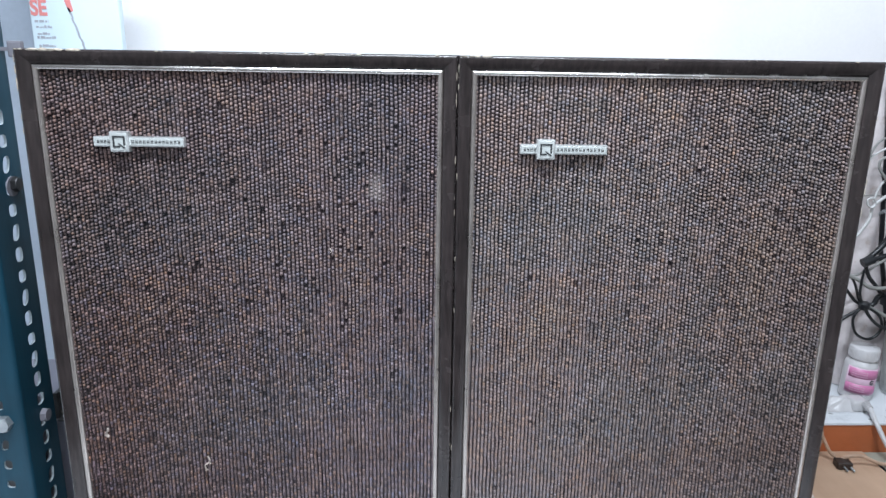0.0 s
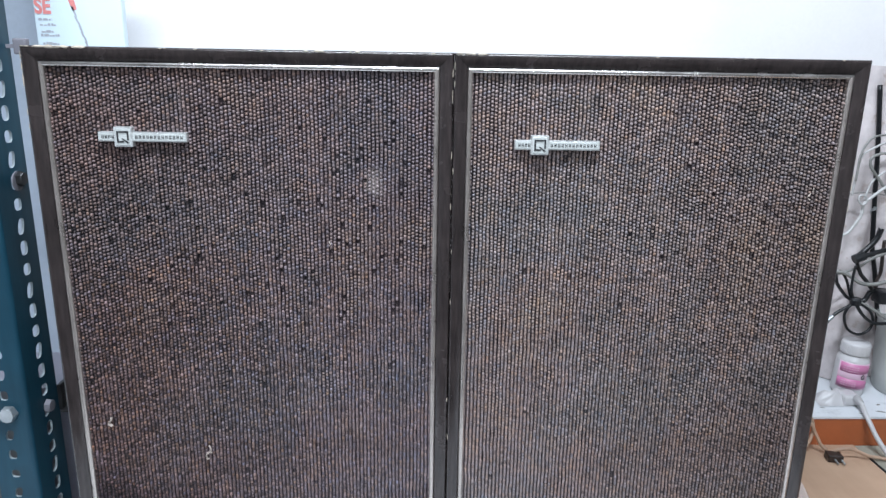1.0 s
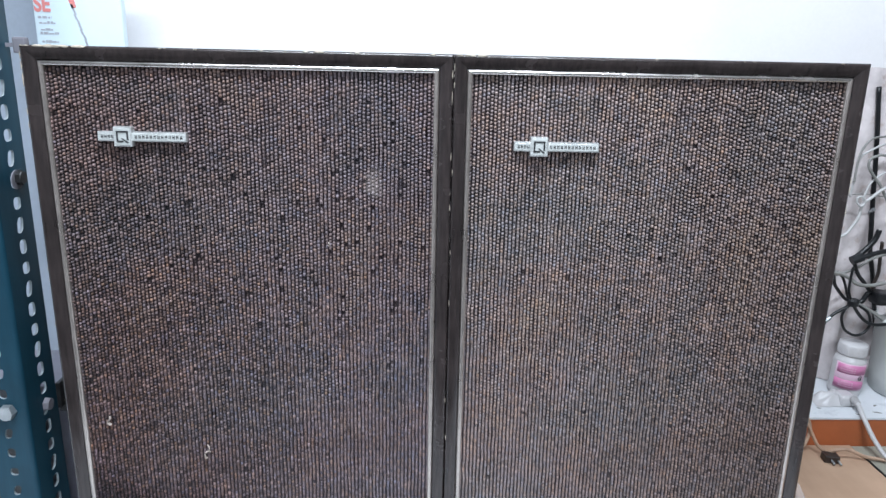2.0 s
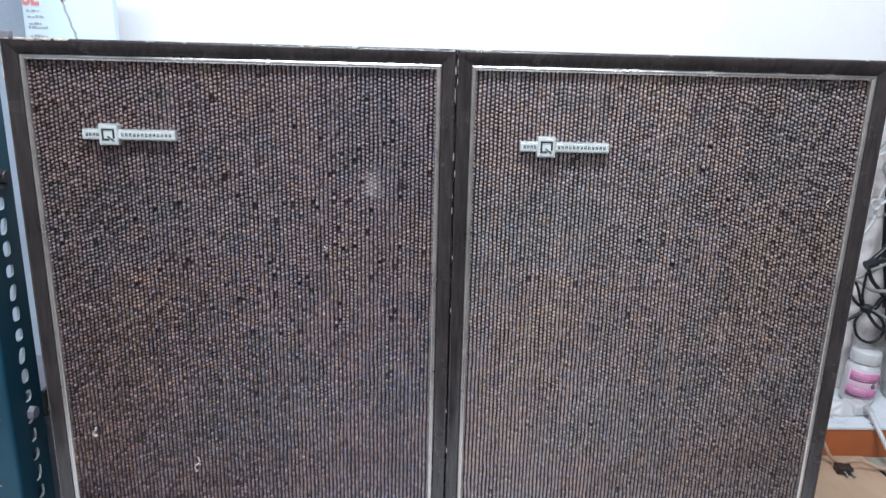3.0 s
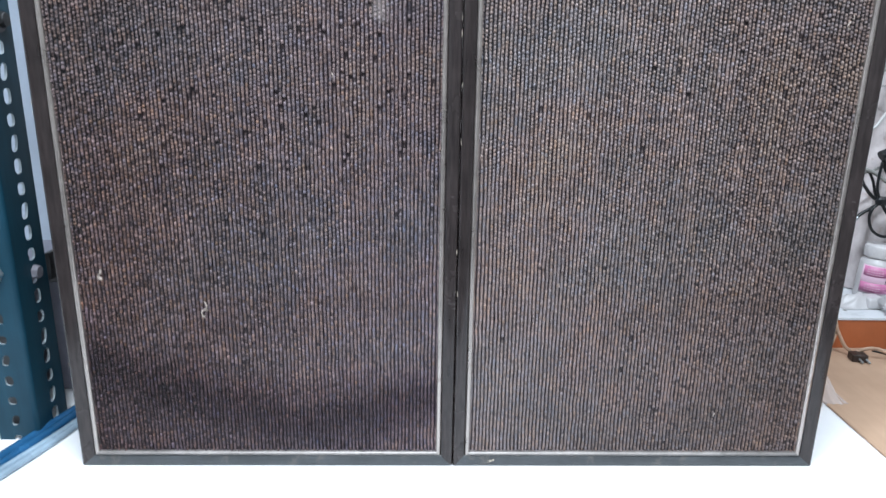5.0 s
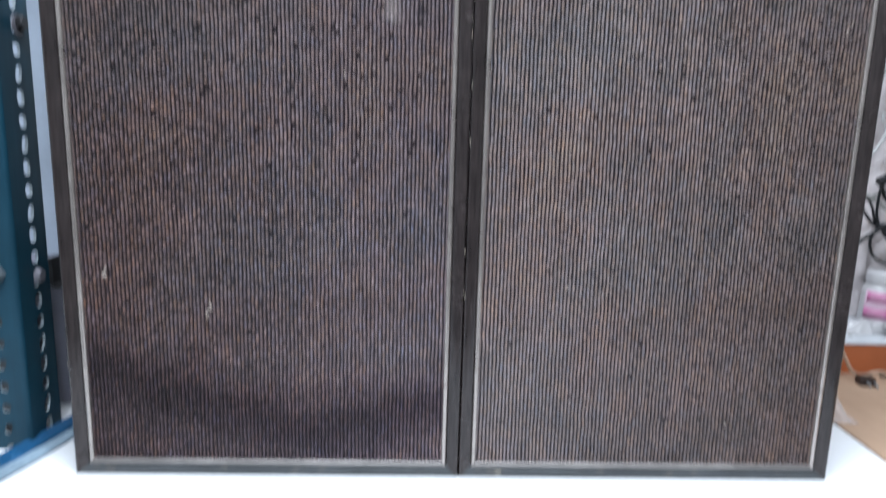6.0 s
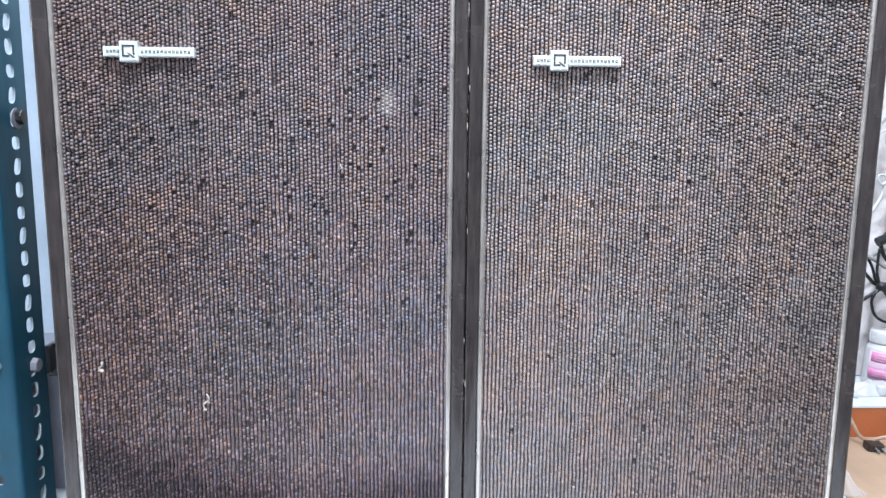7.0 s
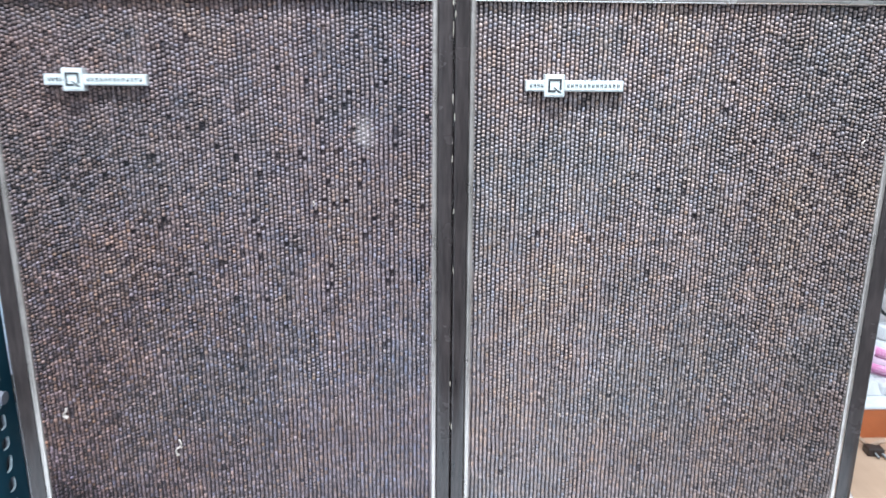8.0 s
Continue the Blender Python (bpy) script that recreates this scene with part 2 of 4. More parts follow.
M = {
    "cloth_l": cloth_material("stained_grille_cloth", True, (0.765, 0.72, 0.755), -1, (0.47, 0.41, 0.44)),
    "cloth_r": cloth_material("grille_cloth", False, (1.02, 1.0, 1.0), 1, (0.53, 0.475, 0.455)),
    "vinyl": vinyl_material(),
    # vinyl lightened for the light caught by the bottom rails, with dust patches
    "lit_dusty": plain("lit_dusty_vinyl", (0.05, 0.055, 0.06), 0.4, 0, 0.3, 160, 26, 0.15, 0.6, (0.12, 0.11, 0.1)),
    # strip tones by position: dull bottom, browner sides, bright top, patches on the first two
    "dull_trim": plain("dull_bottom_trim", (0.3, 0.28, 0.27), 0.5, 0.7, 0.25, 300, 40, 0.15, 0.5, (0.45, 0.43, 0.41)),
    "side_trim": plain("dull_side_trim", (0.42, 0.38, 0.355), 0.32, 0.85, 0.2, 300, 24, 0.12, 0.5, (0.25, 0.215, 0.195)),
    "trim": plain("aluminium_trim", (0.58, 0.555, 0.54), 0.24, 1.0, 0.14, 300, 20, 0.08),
    "badge": plain("silvered_badge", (0.72, 0.74, 0.74), 0.3, 0.75, 0.08, 400, 30, 0.05),
    "badge_face": plain("satin_badge_face", (0.6, 0.63, 0.62), 0.4, 0.35, 0.06, 500, 40, 0.03),
    "ink": plain("black_ink", (0.02, 0.022, 0.025), 0.5, 0, 0.1, 300, 30, 0),
    "chip": plain("bare_chipboard", (0.4, 0.35, 0.29), 0.85, 0, 0.35, 500, 60, 0.5),
    "lint": plain("pale_lint", (0.36, 0.305, 0.27), 0.9, 0, 0.2, 600, 80, 0.4),
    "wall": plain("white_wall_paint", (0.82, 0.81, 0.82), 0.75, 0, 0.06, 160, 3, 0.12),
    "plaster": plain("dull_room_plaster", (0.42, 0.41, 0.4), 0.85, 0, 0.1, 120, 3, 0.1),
    "ceiling": plain("ceiling_paint", (0.8, 0.8, 0.8), 0.8, 0, 0.05, 120, 3, 0.1),
    "floor": plain("grey_floor_tile", (0.16, 0.155, 0.15), 0.45, 0, 0.2, 90, 4, 0.1),
    "table": plain("white_laminate", (0.84, 0.85, 0.87), 0.4, 0, 0.04, 150, 4, 0.04),
    "blue": slot_paint(),
    "zinc": plain("zinc_plate", (0.42, 0.45, 0.47), 0.4, 0.85, 0.2, 400, 60, 0.15),
    "black_steel": plain("blackened_steel", (0.03, 0.03, 0.032), 0.4, 0.5, 0.3, 300, 60, 0.2),
    # hole walls, a paler tone than the enamel around them
    "hole_edge": plain("pale_hole_edge", (0.36, 0.41, 0.44), 0.45, 0.4, 0.3, 300, 60, 0.15),
    "clip_grey": plain("mid_grey_clip", (0.17, 0.165, 0.19), 0.6, 0.1, 0.2, 200, 20, 0.1),
    "gap_grey": plain("gap_box_plastic", (0.3, 0.3, 0.36), 0.6, 0, 0.15, 140, 12, 0.08),
    "wall_shade": plain("shaded_wall_grey", (0.42, 0.48, 0.57), 0.6, 0, 0.15, 140, 6, 0.08),
    "blue_pvc": plain("blue_plastic_sheath", (0.02, 0.09, 0.2), 0.25, 0, 0.25, 90, 18, 0.1),
    "pale_pvc": plain("pale_blue_plastic_sheath", (0.27, 0.36, 0.44), 0.28, 0, 0.2, 90, 18, 0.1),
    "carton": plain("white_coated_carton", (0.65, 0.77, 0.84), 0.4, 0, 0.05, 120, 5, 0.05),
    "red_ink": plain("red_print", (0.74, 0.26, 0.25), 0.5, 0, 0.12, 200, 30, 0),
    "grey_ink": plain("grey_print", (0.38, 0.4, 0.45), 0.5, 0, 0.15, 200, 30, 0),
    "card": card_material(),
    "orange": plain("orange_brown_laminate", (0.36, 0.10, 0.034), 0.4, 0, 0.15, 140, 10, 0.08),
    "white_top": plain("worn_white_board", (0.58, 0.6, 0.63), 0.5, 0, 0.06, 200, 12, 0.08, 0.5, (0.4, 0.42, 0.45)),
    "white_plastic": plain("white_plastic", (0.47, 0.46, 0.47), 0.35, 0, 0.05, 200, 20, 0.05),
    "pink": plain("pink_label", (0.5, 0.17, 0.325), 0.45, 0, 0.1, 200, 20, 0.03),
    "pale_pink": plain("pale_pink_label", (0.58, 0.4, 0.5), 0.45, 0, 0.06, 200, 20, 0.03),
    "black_rubber": plain("black_cable_rubber", (0.008, 0.009, 0.011), 0.36, 0, 0.3, 300, 40, 0.15, 0.35),
    "grey_rubber": plain("grey_cable_plastic", (0.22, 0.22, 0.21), 0.5, 0, 0.25, 300, 40, 0.15),
    "white_cable": plain("white_cable_plastic", (0.43, 0.43, 0.43), 0.45, 0, 0.1, 300, 40, 0.1),
    "beige_cable": plain("beige_cable_plastic", (0.42, 0.285, 0.205), 0.5, 0, 0.2, 300, 40, 0.1),
    "tub": plain("grey_plastic_tub", (0.56, 0.58, 0.57), 0.45, 0, 0.1, 120, 10, 0.05),
    "brown_black": plain("brown_black_plastic", (0.03, 0.02, 0.017), 0.45, 0, 0.3, 300, 40, 0.15),
    "sage": plain("grey_green_card", (0.3, 0.29, 0.24), 0.75, 0, 0.2, 140, 12, 0.1),
    "dark_box": plain("dark_equipment_case", (0.035, 0.037, 0.042), 0.5, 0, 0.3, 140, 14, 0.15),
    "cloth_white": plain("white_cotton_cloth", (0.78, 0.8, 0.83), 0.9, 0, 0.06, 500, 16, 0.35),
    "tape": plain("lavender_grey_film", (0.58, 0.53, 0.535), 0.45, 0, 0.2, 150, 20, 0.2, 0.5, (0.36, 0.27, 0.235)),
    "lamp_body": plain("lamp_housing", (0.75, 0.75, 0.75), 0.5, 0, 0.05, 100, 5, 0.05),
}
film = bpy.data.materials.new("clear_film")
film.use_nodes = True
fb = film.node_tree.nodes["Principled BSDF"]
fb.inputs["Base Color"].default_value = (0.85, 0.78, 0.78, 1)
fb.inputs["Roughness"].default_value = 0.2
fb.inputs["Alpha"].default_value = 0.35
M["film"] = film


# ---- mesh helpers ----
def part(name, bm, material, parent=None, label="", smooth=False, mats=()):
    """Links a bmesh as one mesh object, under a thing or a part when one is given."""
    bmesh.ops.recalc_face_normals(bm, faces=bm.faces)
    me = bpy.data.meshes.new(name)
    bm.to_mesh(me)
    bm.free()
    for k in (material, *mats):
        me.materials.append(M[k])
    if smooth:
        me.polygons.foreach_set("use_smooth", [True] * len(me.polygons))
    ob = new(name, me)
    if parent is not None:
        ob.parent = parent
    if label:
        tagged(ob, label)
    return ob


def thing(name, m, label, category, group="", kind=""):
    ob = new(name)
    ob.empty_display_size = 0.05
    ob.matrix_basis = m
    return tagged(ob, label, category, group, kind)


def add_box(bm, lo, hi, bev=0.0, seg=2):
    start = set(bm.verts)
    r = bmesh.ops.create_cube(bm, size=1.0)
    c = [(a + b) / 2 for a, b in zip(lo, hi)]
    s = [b - a for a, b in zip(lo, hi)]
    for v in r["verts"]:
        v.co = Vector([c[i] + v.co[i] * s[i] for i in range(3)])
    if bev:
        es = {e for v in r["verts"] for e in v.link_edges}
        bmesh.ops.bevel(bm, geom=list(es), offset=bev, segments=seg, profile=0.7, affect="EDGES")
    return [v for v in bm.verts if v not in start]


def box(lo, hi, bev=0.0, seg=2):
    bm = bmesh.new()
    add_box(bm, lo, hi, bev, seg)
    return bm


def lathe(profile, seg=28, cx=0.0, cy=0.0):
    """Turned shape from (radius, z) pairs, closed at both ends."""
    bm = bmesh.new()
    rings = []
    for r, z in profile:
        rings.append([bm.verts.new((cx + r * math.cos(2 * math.pi * i / seg), cy + r * math.sin(2 * math.pi * i / seg), z)) for i in range(seg)])
    for a, b in zip(rings, rings[1:]):
        for i in range(seg):
            bm.faces.new((a[i], a[(i + 1) % seg], b[(i + 1) % seg], b[i]))
    bm.faces.new(rings[0][::-1]), bm.faces.new(rings[-1])
    return bm


def spline(pts, n=8):
    pts = [Vector(p) for p in pts]
    ext = [pts[0] * 2 - pts[1], *pts, pts[-1] * 2 - pts[-2]]
    out = []
    for i in range(1, len(ext) - 2):
        p0, p1, p2, p3 = ext[i - 1:i + 3]
        for k in range(n):
            s = k / n
            out.append(0.5 * (2 * p1 + (p2 - p0) * s + (2 * p0 - 5 * p1 + 4 * p2 - p3) * s * s + (3 * p1 - p0 - 3 * p2 + p3) * s ** 3))
    out.append(pts[-1])
    return out


def tube(pts, r, n=6, seg=8, bm=None, flat=1.0):
    """A round cable swept along a smooth line through the points."""
    bm = bm or bmesh.new()
    line = spline(pts, n)
    rings, up = [], Vector((0.13, 0.21, 0.97)).normalized()
    for i, p in enumerate(line):
        d = (line[min(i + 1, len(line) - 1)] - line[max(i - 1, 0)]).normalized()
        side = d.cross(up)
        if side.length < 1e-3:
            side = d.orthogonal()
        side.normalize()
        up2 = side.cross(d).normalized()
        up = up2
        rings.append([bm.verts.new(p + r * (math.cos(2 * math.pi * k / seg) * side + flat * math.sin(2 * math.pi * k / seg) * up2)) for k in range(seg)])
    for a, b in zip(rings, rings[1:]):
        for k in range(seg):
            bm.faces.new((a[k], a[(k + 1) % seg], b[(k + 1) % seg], b[k]))
    bm.faces.new(rings[0][::-1]), bm.faces.new(rings[-1])
    return bm


def prism(poly, y0, y1, bm=None):
    """A flat shape given in (x, z), with thickness from y0 to y1."""
    bm = bm or bmesh.new()
    a = [bm.verts.new((x, y0, z)) for x, z in poly]
    b = [bm.verts.new((x, y1, z)) for x, z in poly]
    n = len(poly)
    bm.faces.new(a), bm.faces.new(b[::-1])
    for i in range(n):
        bm.faces.new((a[i], b[i], b[(i + 1) % n], a[(i + 1) % n]))
    return bm


def mitred(profile, w, h, side):
    """One rail of a rectangular frame, mitred at both ends. Profile: (inset from the outer edge, y)."""
    bm = bmesh.new()
    ends = []
    for e in (0, 1):
        ring = []
        for d, y in profile:
            x0, x1, z0, z1 = -w / 2 + d, w / 2 - d, d * FOOT, h - d
            p = {"top": ((x0, z1), (x1, z1)), "bottom": ((x0, z0), (x1, z0)), "left": ((x0, z0), (x0, z1)), "right": ((x1, z0), (x1, z1))}[side][e]
            ring.append(bm.verts.new((p[0], y, p[1])))
        ends.append(ring)
    n = len(profile)
    for i in range(n):
        bm.faces.new((ends[0][i], ends[0][(i + 1) % n], ends[1][(i + 1) % n], ends[1][i]))
    for e in bm.edges:
        e.smooth = not e.is_boundary
    return bm


def flake(bm, c, sx, sy, sz, rnd, seg=7):
    """A small uneven lump."""
    top = [bm.verts.new((c[0] + sx * rnd.uniform(0.55, 1) * math.cos(6.283 * i / seg), c[1], c[2] + sz * rnd.uniform(0.55, 1) * math.sin(6.283 * i / seg))) for i in range(seg)]
    tip = bm.verts.new((c[0] + sx * rnd.uniform(-.3, .3), c[1] - sy, c[2] + sz * rnd.uniform(-.3, .3)))
    for i in range(seg):
        bm.faces.new((top[i], top[(i + 1) % seg], tip))
    bm.faces.new(top[::-1])


# ---- room ----
X0, X1, Y0, Y1, Z0, Z1 = -1.7, 1.7, -2.6, 0.47, -0.76, 1.75
T = 0.1


def structure(name, lo, hi, material, label):
    return tagged(part(name, box(lo, hi), material), label, name.split("_")[0], kind="structure")


# floor, ceiling and all walls but the north are unseen; tones tune the bounce
structure("floor", (X0 - T, Y0 - T, Z0 - T), (X1 + T, Y1 + T, Z0), "floor", "grey tiled workshop floor under the bench")
structure("ceiling", (X0 - T, Y0 - T, Z1), (X1 + T, Y1 + T, Z1 + T), "ceiling", "plain white painted ceiling with tube lamps")
structure("wall_north", (X0, Y1, Z0), (X1, Y1 + T, Z1), "wall", "white painted wall behind the bench")
structure("wall_south", (X0, Y0 - T, Z0), (X1, Y0, Z1), "plaster", "unseen plain grey wall closing the room")
structure("wall_west", (X0 - T, Y0 - T, Z0), (X0, Y1 + T, Z1), "wall", "unseen plain white side wall of the room")
structure("wall_east", (X1, Y0 - T, Z0), (X1 + T, Y1 + T, Z1), "plaster", "unseen plain grey side wall of the room")

for y in (LAMP_Y, -1.6):
    lamp = thing("ceiling_lamp", pose(-0.05 if y == LAMP_Y else 0.1, y, Z1), "unseen white tube lamp hanging under the ceiling", "lamp", "ceiling lamps")
    part("housing", box((-0.62, -0.03, -0.1), (0.62, 0.03, 0), 0.006), "lamp_body", lamp)

# ---- bench ----
bench = thing("work_bench", pose(0, 0, 0), "white laminate work bench along the wall", "bench")
part("bench_top", box((-1.1, -0.33, -0.03), (1.2, 0.465, 0), 0.003), "table", bench)
for lx in (-1.0, 1.1):
    for ly in (-0.28, 0.42):
        part("leg", box((lx - 0.025, ly - 0.025, Z0), (lx + 0.025, ly + 0.025, -0.03), 0.003), "blue", bench)

# ---- loudspeakers ----
SW, SH, SD = 0.3808, 0.5715, 0.235
FRAME = 0.0123  # width of the dark rail
FOOT = 0.82      # how much narrower the bottom rail is
TRIM = 0.0051   # width of the bright strip
CORD = 1.3      # how narrow the cords are against their spacing


def weave(seed, w, h, z0, slubs, side):
    """Relief of the grille cloth: staggered beads along upright cords, with worn pits and tufts."""
    rng = np.random.default_rng(seed)
    nx, nz, k = math.ceil(w / PITCH_X / 2) * 2, int(h / PITCH_Z) + 1, 6
    U, V = np.meshgrid(np.arange(nx * k + 1), np.arange(nz * k + 1), indexing="ij")
    X = (U / k - nx / 2) * PITCH_X
    Z = z0 + V / k * PITCH_Z
    gx = np.clip(U // k, 0, nx - 1)
    fu = U / k - gx

    def strand(knots, amount):
        """Slow random drift along each cord, a little shared with its neighbours."""
        g = rng.normal(0, 1, (nx, knots + 2))
        g = (g + 0.6 * np.roll(g, 1, 0) + 0.6 * np.roll(g, -1, 0)) / 1.31
        p = V / (nz * k) * knots
        i = np.floor(p).astype(int)
        f = p - i
        f = f * f * (3 - 2 * f)
        return amount * (g[gx, i] * (1 - f) + g[gx, i + 1] * f)

    fz = V / k + 1.0 + (gx % 2) * 0.5 + strand(9, 0.2) + strand(70, 0.11)
    row = np.clip(np.floor(fz + 1e-6).astype(int), 0, nz + 3)
    fv = np.clip(fz - row, 0, 1)
    cells = (nx, nz + 4)
    # coarse and furry towards the outer foot of the dirtier cloth
    ox = np.clip((side * X + 0.15) / 0.3, 0, 1)
    fur = (0.4 + 0.6 * ox) * np.clip((0.46 - Z) / 0.16, 0, 1) * (side < 0)
    cell_o = np.clip((side * (np.arange(nx) - nx / 2) * PITCH_X + 0.15) / 0.3, 0, 1)[:, None]
    amp = np.clip(0.9 + (0.09 + 0.11 * cell_o) * rng.normal(0, 1, cells), 0.4, 1.25)
    tone = rng.normal(0, 1, cells)
    warm = rng.normal(0, 1, cells)
    for cx, cz, rx, rz, n in slubs:
        for _ in range(n):
            a = int((cx + rng.normal(0, rx)) / PITCH_X + nx / 2) % nx
            c = int((cz + rng.normal(0, rz)) / PITCH_Z) % (nz - 3) + 2
            amp[a, c] = rng.uniform(0.2, 0.5)
            if rng.random() < 0.6:
                amp[a, c - 1] = rng.uniform(0.3, 0.6)
            if rng.random() < 0.25:
                amp[(a + 1) % nx, c] = rng.uniform(0.4, 0.6)
            if rng.random() < 0.5:
                amp[a, c + 1], tone[a, c + 1] = 1.3, 0.8
    A, T, W = amp[gx, row], tone[gx, row], warm[gx, row]
    # the cords are picked up into beads towards the outer and upper edges and lie smoother elsewhere
    fold = 0.07 + 0.37 * ox ** 1.3 + (0.36 + 0.16 * np.clip(1 - 4 * ox, 0, 1)) * np.clip((Z - 0.1) / 0.38, 0, 1)
    fold = np.clip(fold + strand(14, 0.1) + 0.06 * rng.normal(0, 1, cells)[gx, row], 0.12, 1.0)
    lean = rng.normal(0, 0.3, cells)[gx, row]
    du = 2 * fu - 1 + strand(40, 0.1) + 0.12 * lean * (2 * fv - 1)
    dv = 2 * fv - 1 + 0.3 * lean
    cord = np.clip(1 - CORD * du ** 2, 0, 1) ** 0.75
    H = 0.0031 * cord * np.clip(1 - fold * np.abs(dv) ** 2.2, 0, 1) * A * (1 + (0.06 + 0.14 * fur) * rng.uniform(-1, 1, X.shape))
    X = X + strand(30, 0.00013)
    Y = 0.0023 - H
    co = np.stack([X, Y, Z], -1).reshape(-1, 3)
    shade = np.clip(1 + (0.08 + 0.05 * ox + 0.17 * fur) * T + 0.1 * fur, 0.45, 1.7)
    yarn = np.stack([0.237 * shade * (1 + (0.045 + 0.02 * fur) * W), 0.209 * shade, 0.198 * shade * (1 - (0.052 + 0.05 * fur) * W), np.ones_like(shade)], -1).reshape(-1, 4)
    n2 = nz * k + 1
    i = (np.arange(nx * k)[:, None] * n2 + np.arange(n2 - 1)[None, :]).ravel()
    faces = np.stack([i, i + n2, i + n2 + 1, i + 1], -1)
    me = bpy.data.meshes.new("grille_cloth")
    me.vertices.add(len(co))
    me.vertices.foreach_set("co", co.ravel())
    me.loops.add(faces.size)
    me.loops.foreach_set("vertex_index", faces.ravel())
    me.polygons.add(len(faces))
    me.polygons.foreach_set("loop_start", np.arange(0, faces.size, 4))
    me.update(calc_edges=True)
    me.polygons.foreach_set("use_smooth", np.ones(len(faces), bool))
    me.attributes.new("yarn", "FLOAT_COLOR", "POINT").data.foreach_set("color", yarn.astype(np.float32).ravel())
    return me


def badge(parent, x, z):
    """Silvered maker's plate with a square emblem and two rows of dark bars for its lettering."""
    y = 0.0005
    plate = part("badge", box((x, y - 0.0030, z - 0.0044), (x + 0.0795, y + 0.004, z + 0.0044), 0.0008), "badge", parent, "silvered maker's plate with a square emblem")
    part("face", box((x + 0.0012, y - 0.0034, z - 0.0031), (x + 0.0783, y - 0.0029, z + 0.0031), 0.0001, 1), "badge_face", plate)
    ex = x + 0.0232
    part("emblem", box((ex - 0.0082, y - 0.0052, z - 0.0088), (ex + 0.0082, y + 0.003, z + 0.0090), 0.0009), "badge", plate)
    part("emblem_face", box((ex - 0.0066, y - 0.0056, z - 0.0072), (ex + 0.0066, y - 0.0051, z + 0.0074), 0.0001, 1), "badge_face", plate)
    bm = bmesh.new()
    o, s = 0.0054, 0.0016
    yf, yb = y - 0.0060, y - 0.0055
    for lo, hi in (((-o, o - s), (o, o)), ((-o, -o + 0.0005), (-o + s, o - s)), ((o - s, -o + 0.0025), (o, o - s)), ((-o + s, -o + 0.0005), (0.0008, -o + 0.0005 + s))):
        add_box(bm, (ex + lo[0], yf, z + lo[1]), (ex + hi[0], yb, z + hi[1]))
    prism([(ex - 0.0012, z - 0.0012), (ex + 0.0002, z - 0.0012), (ex + 0.0056, z - 0.0052), (ex + 0.0038, z - 0.0056)], yf, yb, bm)
    part("emblem_mark", bm, "ink", plate)
    bm = bmesh.new()
    for start, count, step in ((x + 0.0034, 4, 0.0030), (x + 0.0335, 13, 0.00338)):
        for i in range(count):
            a = start + i * step
            for q in (0.0, 0.0013):
                add_box(bm, (a + q, y - 0.0037, z - 0.0015), (a + q + 0.00055, y - 0.0033, z + 0.0015))
            add_box(bm, (a + 0.0006, y - 0.0037, z - 0.0002 + 0.0006 * (i % 3 - 1)), (a + 0.0014, y - 0.0033, z + 0.0003 + 0.0006 * (i % 3 - 1)))
    part("lettering", bm, "ink", plate)
    return plate


